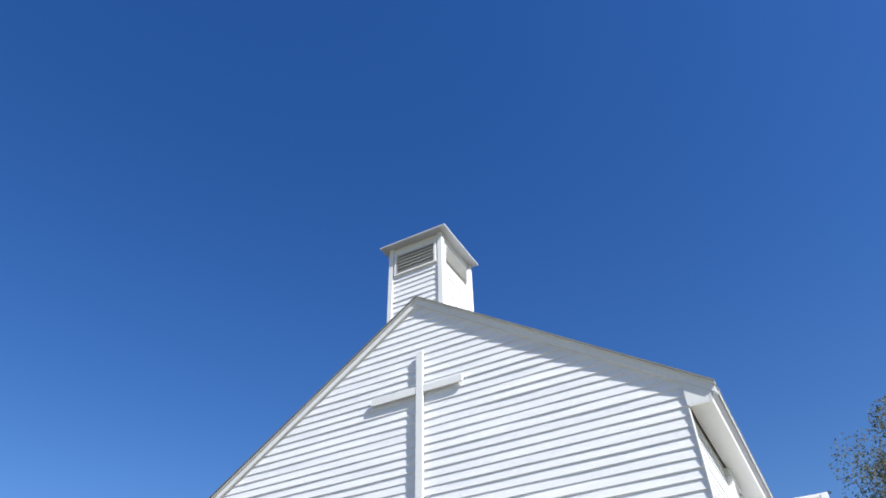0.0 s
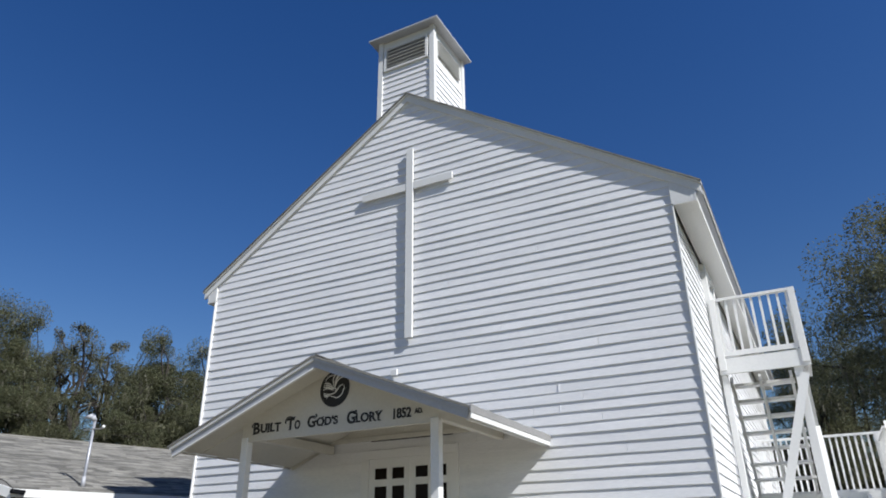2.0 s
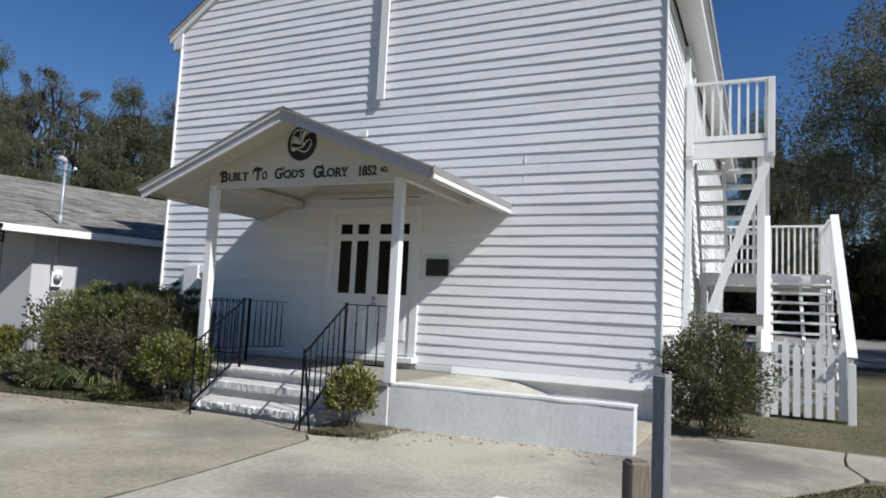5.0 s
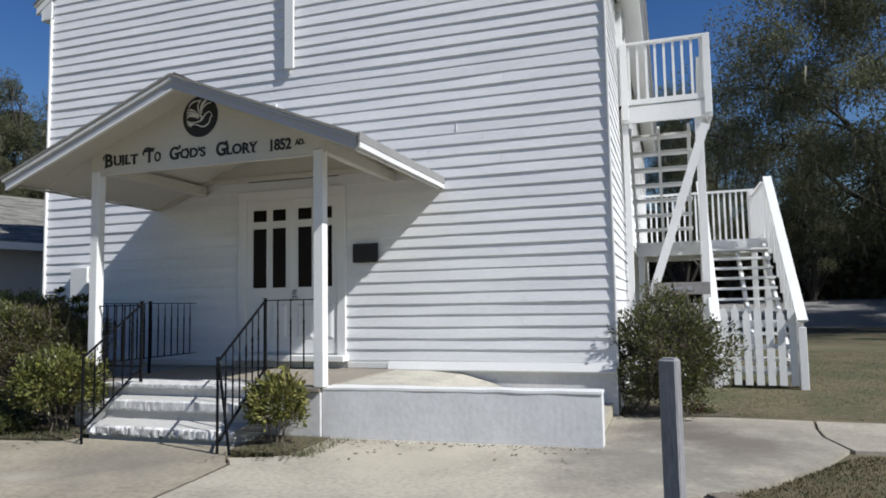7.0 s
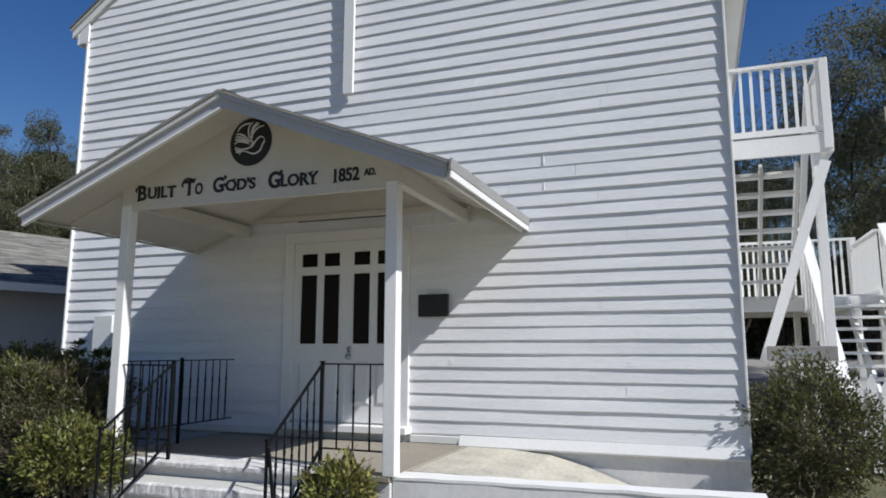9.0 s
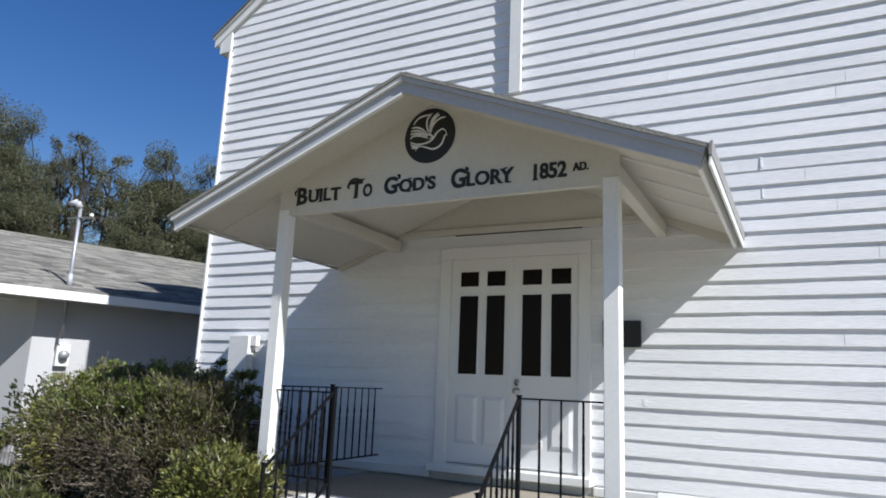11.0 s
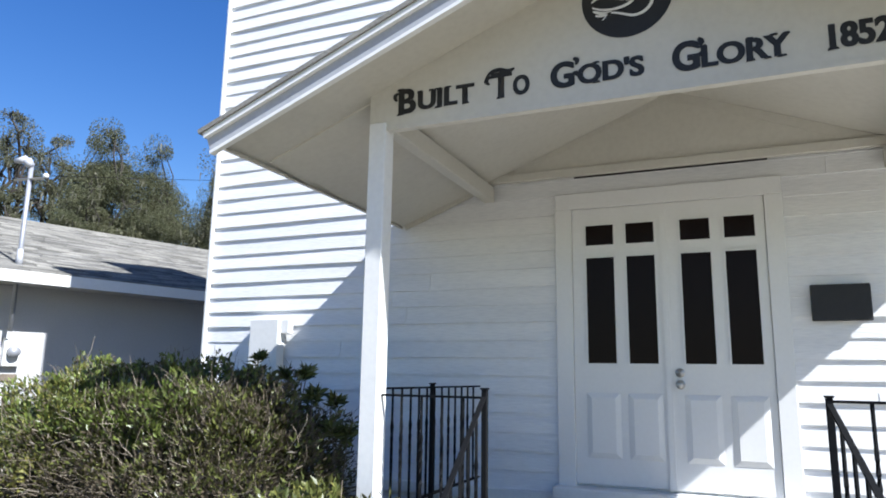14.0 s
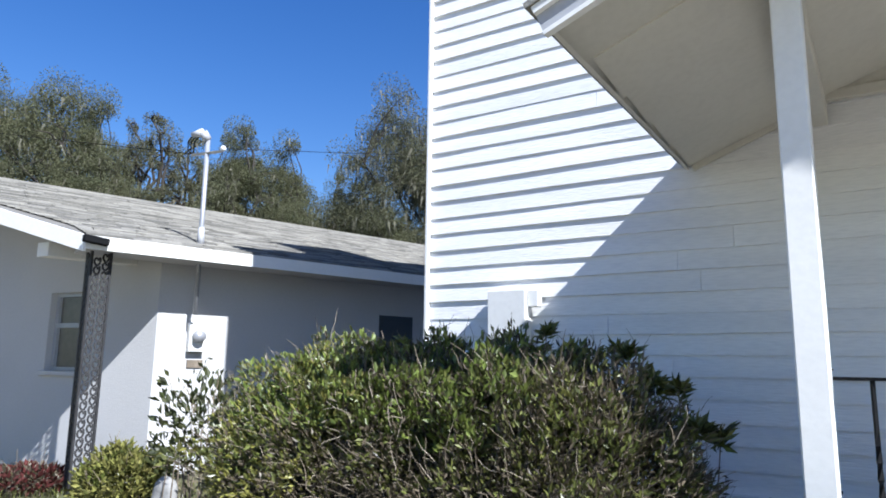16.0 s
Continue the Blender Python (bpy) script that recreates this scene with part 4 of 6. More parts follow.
solo("road", bm, M_ROAD, "grey asphalt road beyond the lawn", "road", "structure")
M_SOIL = material("bed_soil", (0.075, 0.063, 0.042), 0.95, dark=(0.125, 0.103, 0.064), scale=2, fine=25, mix=0.9, bump=0.8)
for name, o in (("bed", [(-6.98, -1.2), (-5.4, -2.18), (-4.0, -3.08), (-2.44, -2.9), (-1.16, -2.69), (-1.10, -1.9), (-1.8, -1.9), (-1.8, -0.02), (-7.2, -0.02)]), ("bed", [(0.88, -2.75), (1.5, -2.78), (1.5, -1.99), (0.72, -1.99)]), ("bed", [(4.22, -0.1), (5.35, 0.16), (5.6, 0.7), (5.3, 1.5), (4.22, 1.6)])):
    bm = bmesh.new()
    bmesh.ops.create_grid(bm, x_segments=1, y_segments=1, size=0.01)
    bm.clear()
    prism(bm, o, -0.05, 0.012, lambda u, v, d: (u, v, d))
    bmesh.ops.triangulate(bm, faces=[f for f in bm.faces if len(f.verts) > 4])
    solo("planting_bed", bm, M_SOIL, "bare dark planting bed with leaf litter", "planting bed", "structure")

M_EARTH = material("joint_earth", (0.05, 0.042, 0.03), 0.95, dark=(0.17, 0.145, 0.10), scale=2.2, fine=30, mix=0.8, bump=0.5)
bm = bmesh.new()
last = None
for i in range(110):
    y = -3.0 - 0.08 * i
    x = np.interp(-y, (3.0, 3.2, 4.8, 5.6, 9.0, 18.0), (1.03, 1.195, 1.365, 1.405, 1.465, 1.505)) + 0.018 * noise.noise(Vector((y * 5, 0, 0))) + 0.008 * noise.noise(Vector((y * 17, 3, 0)))
    w = max(0.004, 0.011 + 0.014 * noise.noise(Vector((y * 3.1, 7, 0))))
    now = [bm.verts.new((x - w, y, -0.03)), bm.verts.new((x - w, y, 0.001)), bm.verts.new((x, y, 0.004)), bm.verts.new((x + w, y, 0.001)), bm.verts.new((x + w, y, -0.03))]
    if last:
        for q in range(4):
            bm.faces.new((last[q], now[q], now[q + 1], last[q + 1]))
    last = now
solo("drive_joint", bm, M_EARTH, "dark earth-filled joint across the concrete forecourt", "pavement joint", "structure")

# hairline cracks across the old slab
for trail in (((-4.98, -3.75), (-4.35, -3.96), (-3.76, -4.20), (-3.14, -4.48)), ((-3.30, -4.40), (-2.63, -4.24), (-2.1, -4.33), (-1.65, -4.29))):
    bm = bmesh.new()
    last = None
    for i in range(61):
        x = trail[0][0] + (trail[-1][0] - trail[0][0]) * i / 60
        y = np.interp(x, [p[0] for p in trail], [p[1] for p in trail]) + 0.03 * noise.noise(Vector((x * 4, 1, 0))) + 0.012 * noise.noise(Vector((x * 15, 2, 0)))
        w = max(0.003, 0.010 + 0.010 * noise.noise(Vector((x * 5, 9, 0))))
        now = [bm.verts.new((x, y - w, -0.02)), bm.verts.new((x, y - w, 0.001)), bm.verts.new((x, y, 0.003)), bm.verts.new((x, y + w, 0.001)), bm.verts.new((x, y + w, -0.02))]
        if last:
            for q in range(4):
                bm.faces.new((last[q], now[q], now[q + 1], last[q + 1]))
        last = now
    solo("crack", bm, M_EARTH, "thin dark crack filled with earth in the drive", "pavement crack", "structure")

# ---- neighbouring house ----
HT = radians(16.5)
HM = Matrix.Translation((-8.42, -0.78, 0)) @ Matrix(((-math.cos(HT), math.sin(HT), 0, 0), (math.sin(HT), math.cos(HT), 0, 0), (0, 0, 1, 0), (0, 0, 0, 1)))
# house frame: x runs to the building's far side, y along its length, z up
house = thing("house", (-10.5, 5, 0), "low white block house with a grey shingled roof", "house")
HW, HLEN, HE, HS, HV, HU = 12.6, 13.0, 2.60, 0.292, 0.62, 0.985


def hm(p):
    """A place in the house frame; the front slants forward away from its corner."""
    k = min(max((4.0 - p.y) / 3.0, 0), 1)
    return HM @ Vector((p.x, p.y - 0.45 * max(p.x - HV, 0) * k, p.z))


def hbox(*pairs, bevel=0.0):
    bm = boxes(*pairs, bevel=bevel)
    for v in bm.verts:
        v.co = hm(v.co)
    bmesh.ops.recalc_face_normals(bm, faces=bm.faces[:])
    return bm


def hprism(o, d0, d1, axis="y"):
    bm = bmesh.new()
    prism(bm, o, d0, d1, (lambda u, v, d: hm(Vector((u, d, v)))) if axis == "y" else (lambda u, v, d: hm(Vector((d, u, v)))))
    return bm


def hz(x):
    return HE + 0.12 + HS * (x if x < HW / 2 else HW - x)


part("wall", hbox(((HV, HU, 0), (HV + 0.2, HLEN - 0.4, HE + 0.1))), M_STUCCO, house)
part("wall", hbox(((HW - HV - 0.2, HU, 0), (HW - HV, HLEN - 0.4, HE + 0.1))), M_STUCCO, house)
WX0, WX1, WZ0, WZ1 = 1.75, 2.42, 1.235, 2.26
gable_o = [(HV + 0.2, HE), (HW - HV - 0.2, HE), (HW - HV - 0.2, hz(HV + 0.2) - 0.12), (HW / 2, hz(HW / 2) - 0.12), (HV + 0.2, hz(HV + 0.2) - 0.12)]
part("gable", hprism(gable_o, HU, HU + 0.2), M_STUCCO, house)
for a, b in (((HV + 0.2, 0), (WX0, HE)), ((WX1, 0), (3.55, HE)), ((WX0, 0), (WX1, WZ0)), ((WX0, WZ1), (WX1, HE))):
    part("front_wall", hbox(((a[0], HU, a[1]), (b[0], HU + 0.2, b[1]))), M_STUCCO, house)
part("recess_wall", hbox(((3.35, HU + 0.202, 0), (3.549, HU + 0.79, HE))), M_STUCCO, house)
part("recess_wall", hbox(((3.35, HU + 0.8, 0), (HW - HV - 0.2, HU + 1.0, HE))), M_STUCCO, house)
part("rear_wall", hprism([(HV, 0), (HW - HV, 0), (HW - HV, hz(HV) - 0.12), (HW / 2, hz(HW / 2) - 0.12), (HV, hz(HV) - 0.12)], HLEN - 0.6, HLEN - 0.4), M_STUCCO, house)
win = part("window", hbox(((WX0, HU + 0.06, WZ0), (WX0 + 0.05, HU + 0.12, WZ1)), ((WX1 - 0.05, HU + 0.06, WZ0), (WX1, HU + 0.12, WZ1)), ((WX0 + 0.05, HU + 0.06, WZ0), (WX1 - 0.05, HU + 0.12, WZ0 + 0.05)), ((WX0 + 0.05, HU + 0.06, WZ1 - 0.05), (WX1 - 0.05, HU + 0.12, WZ1)), ((WX0 + 0.05, HU + 0.06, 1.80), (WX1 - 0.05, HU + 0.12, 1.86))), M_DRIP, house, "grey metal sash window with dark panes")
for z0, z1 in ((WZ0 + 0.05, 1.80), (1.86, WZ1 - 0.05)):
    part("pane", hbox(((WX0 + 0.05, HU + 0.09, z0), (WX1 - 0.05, HU + 0.10, z1))), M_OLDGLASS, win)
part("sill", hbox(((WX0 - 0.05, HU - 0.05, WZ0 - 0.06), (WX1 + 0.05, HU + 0.1, WZ0)), bevel=0.004), M_STUCCO, win)
# side door, dark, under the eave
part("side_door", hbox(((HV - 0.012, 4.3, 0.1), (HV - 0.002, 4.95, 2.12))), M_DARKDOOR, house, "dark side door in the shade")
for side in (0, 1):
    x0, x1 = (0.0, HW / 2) if side == 0 else (HW, HW / 2)
    part("roof_deck", hprism([(x0, hz(x0) - 0.06), (x1, hz(x1) - 0.06), (x1, hz(x1) - 0.01), (x0, hz(x0) - 0.01)], -0.02, HLEN), M_SHINGLE, house)
    part("rake_board", hprism([(x0, hz(x0) - 0.19), (x1, hz(x1) - 0.19), (x1, hz(x1) - 0.011), (x0, hz(x0) - 0.011)], -0.05, -0.021), M_WHITE, house)
    s_ = 1 if side == 0 else -1
    part("eave_board", hprism([(x0 - s_ * 0.025, hz(x0) - 0.16), (x0 - s_ * 0.001, hz(x0) - 0.16), (x0 - s_ * 0.001, hz(x0) - 0.012), (x0 - s_ * 0.025, hz(x0) - 0.012)], -0.04, HLEN), M_WHITE, house)
    xw = HV if side == 0 else HW - HV
    part("soffit", hprism([(x0, HE - 0.02), (xw, HE - 0.02), (xw, HE), (x0, HE)], 0.0, HLEN), M_STUCCO, house)
part("lookout", hbox(((1.00, -0.02, 2.57), (1.18, HU, 2.74)), bevel=0.005), M_WHITE, house)
part("downspout_elbow", bars((HM @ Vector((-0.10, -0.08, 2.66)), HM @ Vector((-0.06, 0.18, 2.64)), 0.08, 0.08), bevel=0.01), M_IRON, house)
# shingles in courses with ragged tabs
rng = random.Random(7)
sb_v, sb_f, near_tabs = [], [], 0
slope_len = math.hypot(HW / 2, HS * HW / 2)
course, row = 0.14, 0
while row * course < slope_len - 0.02:
    y = -0.04 - rng.random() * 0.3
    a, b = row * course / slope_len * HW / 2, min((row + 1.12) * course / slope_len, 1) * HW / 2
    while y < HLEN:
        w = 0.26 + rng.random() * 0.1
        y0, y1 = max(y, -0.04), min(y + w - 0.006, HLEN)
        if y1 > y0:
            lift = 0.012 + rng.random() * 0.008
            k = len(sb_v)
            a_ = a - rng.random() * 0.008
            pts = [(a_, y0, hz(a_) + lift), (a_, y1, hz(a_) + lift), (b, y1, hz(b) + 0.003), (b, y0, hz(b) + 0.003), (a_, y0, hz(a_) - 0.008), (a_, y1, hz(a_) - 0.008)]
            if row < 15 and y0 < 5.6 and near_tabs < 300:
                near_tabs += 1
                tab = bmesh.new()
                tv = [tab.verts.new(hm(Vector(p))) for p in pts]
                tab.faces.new([tv[i] for i in (0, 1, 2, 3)])
                tab.faces.new([tv[i] for i in (0, 4, 5, 1)])
                part("shingle", tab, M_SHINGLE, house)
            else:
                sb_v += [hm(Vector(p)) for p in pts]
                sb_f += [(k, k + 1, k + 2, k + 3), (k, k + 4, k + 5, k + 1)]
        y += w
    row += 1
me = bpy.data.meshes.new("shingles")
me.from_pydata(sb_v, [], sb_f)
bm = bmesh.new()
bm.from_mesh(me)
tagged(part("shingles", bm, M_SHINGLE, house, "grey asphalt shingle tabs"), kind="stuff")
part("ridge_cap", hbox(((HW / 2 - 0.12, -0.03, hz(HW / 2) - 0.02), (HW / 2 + 0.12, HLEN, hz(HW / 2) + 0.025))), M_SHINGLE, house)

# service mast and meter
mast = thing("service_mast", tuple(HM @ Vector((0.40, 1.27, 0))), "grey steel electric service mast with meter on the house wall", "service mast")
mp_ = lambda x, y, z: HM @ Vector((x, y + 0.10, z))
bm = bmesh.new()
rod(bm, mp_(0.42, 1.27, 1.95), mp_(0.42, 1.27, 4.22), 0.03, 0.03, 10)
part("pipe", bm, M_DRIP, mast, smooth=True)
bm = bmesh.new()
rod(bm, mp_(0.42, 1.27, 2.83), mp_(0.42, 1.27, 3.05), 0.05, 0.036, 10)
part("roof_boot", bm, M_FASCIA, mast, smooth=True)
bm = bmesh.new()
rod(bm, mp_(0.42, 1.27, 4.20), mp_(0.44, 1.21, 4.29), 0.05, 0.06, 10)
rod(bm, mp_(0.44, 1.21, 4.29), mp_(0.56, 1.11, 4.27), 0.06, 0.03, 10)
part("weatherhead", bm, M_FASCIA, mast, smooth=True)
bm = bmesh.new()
rod(bm, mp_(0.62, 1.15, 4.02), mp_(0.20, 1.37, 4.02), 0.018, 0.018, 6)
part("wire_clamp", bm, M_STEEL, mast)
bm = bmesh.new()
bmesh.ops.create_uvsphere(bm, u_segments=10, v_segments=6, radius=0.038, matrix=Matrix.Translation(mp_(0.20, 1.39, 4.06)))
part("insulator", bm, M_WHITE, mast, "white porcelain insulator", smooth=True)
part("meter_can", hbox(((HV - 0.10, 1.36, 1.50), (HV - 0.003, 1.57, 1.86)), bevel=0.006), M_WHITE, mast)
bm = bmesh.new()
rod(bm, mp_(HV - 0.10, 1.365, 1.69), mp_(HV - 0.19, 1.365, 1.69), 0.078, 0.072, 16)
part("meter_glass", bm, M_DRIP, mast, "round glass meter", smooth=True)
part("name_plate", hbox(((HV - 0.02, 1.38, 1.30), (HV - 0.003, 1.58, 1.40)), bevel=0.003), M_WOODGREY, mast, "small worn brown plate below the meter")
for a, b, sag in ((mp_(0.60, 1.15, 4.03), Vector((-30, -1, 9.2)), 0.2), (mp_(0.20, 1.39, 4.06), Vector((-10, 50, 18)), 0.4)):
    bm = tube([a.lerp(b, i / 20) - Vector((0, 0, sag * math.sin(math.pi * i / 20))) for i in range(21)], 0.005)
    part("service_wire", bm, M_IRON, mast)
bm = bmesh.new()
for i in range(3):
    o = Vector((0.02 * i, 0.03 * i, 0))
    pts = [mp_(0.54, 1.12, 4.26) + o, mp_(0.62, 1.09, 4.18) + o, mp_(0.66, 1.11, 4.08) + o, mp_(0.62, 1.15, 4.03)]
    for p0, p1 in zip(pts, pts[1:]):
        rod(bm, p0, p1, 0.007, 0.007, 5)
part("drip_loop", bm, M_IRON, mast, "black looped service wires")

# iron corner column of the house
column = thing("iron_column", tuple(HM @ Vector((0.10, 0.20, 0))), "black ornamental iron corner column under the house eave", "column")
for ax in (0, 1):
    P = (lambda t, z: HM @ Vector((0.24 + (0.18 * t if ax == 0 else 0), 0.10 + (0.20 * t if ax == 1 else 0), z)))
    for t in ((0, 1) if ax == 0 else (1,)):
        part("upright", bars((P(t, 0.0), P(t, 2.58), 0.025, 0.025)), M_CASTIRON, column)
    bm = bmesh.new()
    for i in range(25):
        for j in range(2):
            c_t, c_z = 0.28 + 0.44 * j, 0.12 + i * 0.098 + 0.05 * j
            pts = [P(c_t + 0.20 * math.cos(a_) * (0.35 + 0.65 * a_ / 7), c_z + 0.065 * math.sin(a_) * (0.35 + 0.65 * a_ / 7)) for a_ in [0.7 * k for k in range(11)]]
            for p0, p1 in zip(pts, pts[1:]):
                beam(bm, p0, p1, 0.021, 0.018)
    part("scrollwork", bm, M_CASTIRON, column, "leafy iron scrollwork")


# ---- posts by the lawn ----
def wood_post(x, y, z, w, turn, label, material=M_WOODGREY):
    m = pose(x, y, 0, 0, 0, turn)
    ob = thing("wooden_post", (x, y, -0.05), label, "post", "posts by the drive")
    part("timber", boxes(((-w / 2, -w / 2, -0.05), (w / 2, w / 2, z)), bevel=0.008, m=m), material, ob)
    part("end_grain", boxes(((-w / 2 + 0.012, -w / 2 + 0.012, z), (w / 2 - 0.012, w / 2 - 0.012, z + 0.006)), m=m), M_WOODGREY if w < 0.09 else M_POSTPAINT, ob)
    return ob


M_POSTPAINT = material("flaking_grey_paint", (0.27, 0.27, 0.28), 0.8, dark=(0.10, 0.097, 0.094), scale=4, fine=20, mix=0.8, bump=0.4, stretch=(4, 4, 0.7))
wood_post(4.76, -4.46, 1.01, 0.09, -17, "tall square post with flaking grey paint", M_POSTPAINT)
wood_post(4.893, -6.20, 0.79, 0.085, 35, "short weathered wooden post at the lawn edge")
sign_post = wood_post(4.695, -7.12, 0.79, 0.13, -3, "white topped wooden post with a blue parking sign", M_POSTPAINT)
M_BLUE = material("blue_sign_paint", (0.03, 0.16, 0.48), 0.4, dark=(0.02, 0.10, 0.34), scale=4, fine=20, mix=0.4)
pm = pose(4.695, -7.12, 0, 0, 0, -3)
part("painted_head", boxes(((-0.067, -0.067, 0.70), (0.067, 0.067, 0.80)), bevel=0.006, m=pm), M_WHITE, sign_post, "bright white painted post head")
part("sign_plate", boxes(((0.068, -0.20, 0.45), (0.073, 0.12, 0.795)), m=pm), M_BLUE, sign_post, "blue parking sign plate")
part("sign_border", boxes(((0.0735, -0.20, 0.775), (0.075, 0.12, 0.795)), ((0.0735, -0.20, 0.45), (0.075, -0.185, 0.774)), ((0.0735, 0.105, 0.45), (0.075, 0.12, 0.774)), m=pm), M_WHITE, sign_post)
part("sign_symbol", boxes(((0.0735, -0.09, 0.53), (0.075, 0.01, 0.70)), m=pm), M_WHITE, sign_post)



# ---- plants ----
def leaf_cloud(count, place, size, rng, droop=0.0, slim=0.45):
    """Many small pointed leaves as one mesh: place() gives a point and the way a leaf leans."""
    vs, fs = [], []
    for i in range(count):
        p, way = place()
        d = (Vector(way) + Vector((rng.gauss(0, 0.7), rng.gauss(0, 0.7), rng.gauss(0, 0.7) - droop))).normalized()
        s = d.cross(Vector((rng.gauss(0, 1), rng.gauss(0, 1), rng.gauss(0, 1)))).normalized()
        n = s.cross(d)
        k, w = len(vs), size * (0.6 + 0.8 * rng.random())
        vs += [p, p + d * w * 0.5 + s * w * slim * 0.5 + n * w * 0.08, p + d * w, p + d * w * 0.5 - s * w * slim * 0.5 + n * w * 0.08]
        fs.append((k, k + 1, k + 2, k + 3))
    me = bpy.data.meshes.new("leaves")
    me.from_pydata([tuple(v) for v in vs], [], fs)
    bm = bmesh.new()
    bm.from_mesh(me)
    bpy.data.meshes.remove(me)
    return bm


def twigs(count, place, length, r, rng, segments=3):
    bm = bmesh.new()
    for i in range(count):
        p, way = place()
        d = Vector(way).normalized()
        for k in range(segments):
            d = (d + Vector((rng.gauss(0, 0.3), rng.gauss(0, 0.3), rng.gauss(0, 0.25)))).normalized()
            q = p + d * length / segments * (0.6 + 0.8 * rng.random())
            rod(bm, p, q, r * (1 - k / segments * 0.6), r * (1 - (k + 1) / segments * 0.6), 3)
            p = q
    return bm


def shell(centre, radii, rng, lumps=0.22, inner=0.72, bottom=-0.9, seed=0.0):
    """A chooser of points near the uneven skin of a bush."""
    c, r = Vector(centre), Vector(radii)

    def place():
        while True:
            d = Vector((rng.gauss(0, 1), rng.gauss(0, 1), rng.gauss(0, 1))).normalized()
            if d.z > bottom:
                break
        k = (inner + (1 - inner) * rng.random() ** 0.6) * (1 + lumps * noise.noise(d * 2.6 + Vector((seed, 0, 0))) + 0.5 * lumps * noise.noise(d * 7 + Vector((0, seed, 0))))
        p = c + Vector((d.x * r.x, d.y * r.y, d.z * r.z)) * k
        p.z = max(p.z, 0.03)
        return p, (d.x, d.y, d.z + 0.5)
    return place


rng = random.Random(3)
# the long azalea hedge beside the porch: several mounds, green above and dry twigs below
hedge = thing("azalea_bush", (-4.0, -1.5, 0), "long azalea bush, green on top with dry brown branches", "bush")
MOUNDS = ((-4.42, -1.52, 0.58, 0.56, 0.52, 0.60), (-4.00, -1.62, 0.70, 0.68, 0.72, 0.71), (-3.55, -1.66, 0.72, 0.80, 0.66, 0.70), (-2.95, -1.70, 0.70, 0.70, 0.62, 0.70), (-2.52, -1.70, 0.64, 0.54, 0.70, 0.70))


def on_mounds(low=-1.0, inner=0.72):
    shells = [shell(m[:3], m[3:], rng, 0.42, inner, low, seed=m[0]) for m in MOUNDS]

    def place():
        return shells[rng.randrange(len(shells))]()
    return place


top = on_mounds(0.15)
mid = on_mounds(-0.5)
tagged(part("green_foliage", leaf_cloud(27000, top, 0.038, rng, slim=0.42), M_HEDGE, hedge), kind="stuff")
crest = [shell(m[:3], m[3:], rng, 0.42, 0.85, 0.5, seed=m[0]) for m in MOUNDS[:4]]
tagged(part("crest_foliage", leaf_cloud(15000, lambda: crest[rng.randrange(4)](), 0.046, rng, slim=0.42), M_CREST, hedge, "fresh green leaves along the crest"), kind="stuff")
green_end = [shell(m[:3], m[3:], rng, 0.42, 0.88, -0.5, seed=m[0]) for m in MOUNDS[:2]]
tagged(part("yellow_foliage", leaf_cloud(15000, lambda: green_end[rng.randrange(2)](), 0.036, rng, slim=0.42), M_YOUNG, hedge, "yellow-green young leaves"), kind="stuff")
tagged(part("mixed_foliage", leaf_cloud(8000, mid, 0.036, rng, slim=0.42), M_HEDGE, hedge), kind="stuff")
tagged(part("dry_foliage", leaf_cloud(20000, mid, 0.042, rng, slim=0.28), M_HEDGEDRY, hedge, "dry brown leaves"), kind="stuff")
dry_end = [shell(m[:3], m[3:], rng, 0.42, 0.8, -0.45, seed=m[0]) for m in MOUNDS[2:]]
tagged(part("dry_foliage", leaf_cloud(24000, lambda: dry_end[rng.randrange(3)](), 0.043, rng, slim=0.28), M_HEDGEDRY, hedge, "dry brown leaves"), kind="stuff")
tagged(part("twig_tangle", twigs(2600, on_mounds(-0.6, 0.72), 0.17, 0.0024, rng), M_TWIG, hedge, "bare grey-brown twigs"), kind="stuff")
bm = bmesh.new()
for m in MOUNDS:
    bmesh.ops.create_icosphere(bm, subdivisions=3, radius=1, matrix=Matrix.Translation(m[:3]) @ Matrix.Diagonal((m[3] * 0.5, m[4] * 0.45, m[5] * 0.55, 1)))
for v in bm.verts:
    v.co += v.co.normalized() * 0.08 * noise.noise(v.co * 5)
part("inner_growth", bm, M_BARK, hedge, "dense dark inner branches")
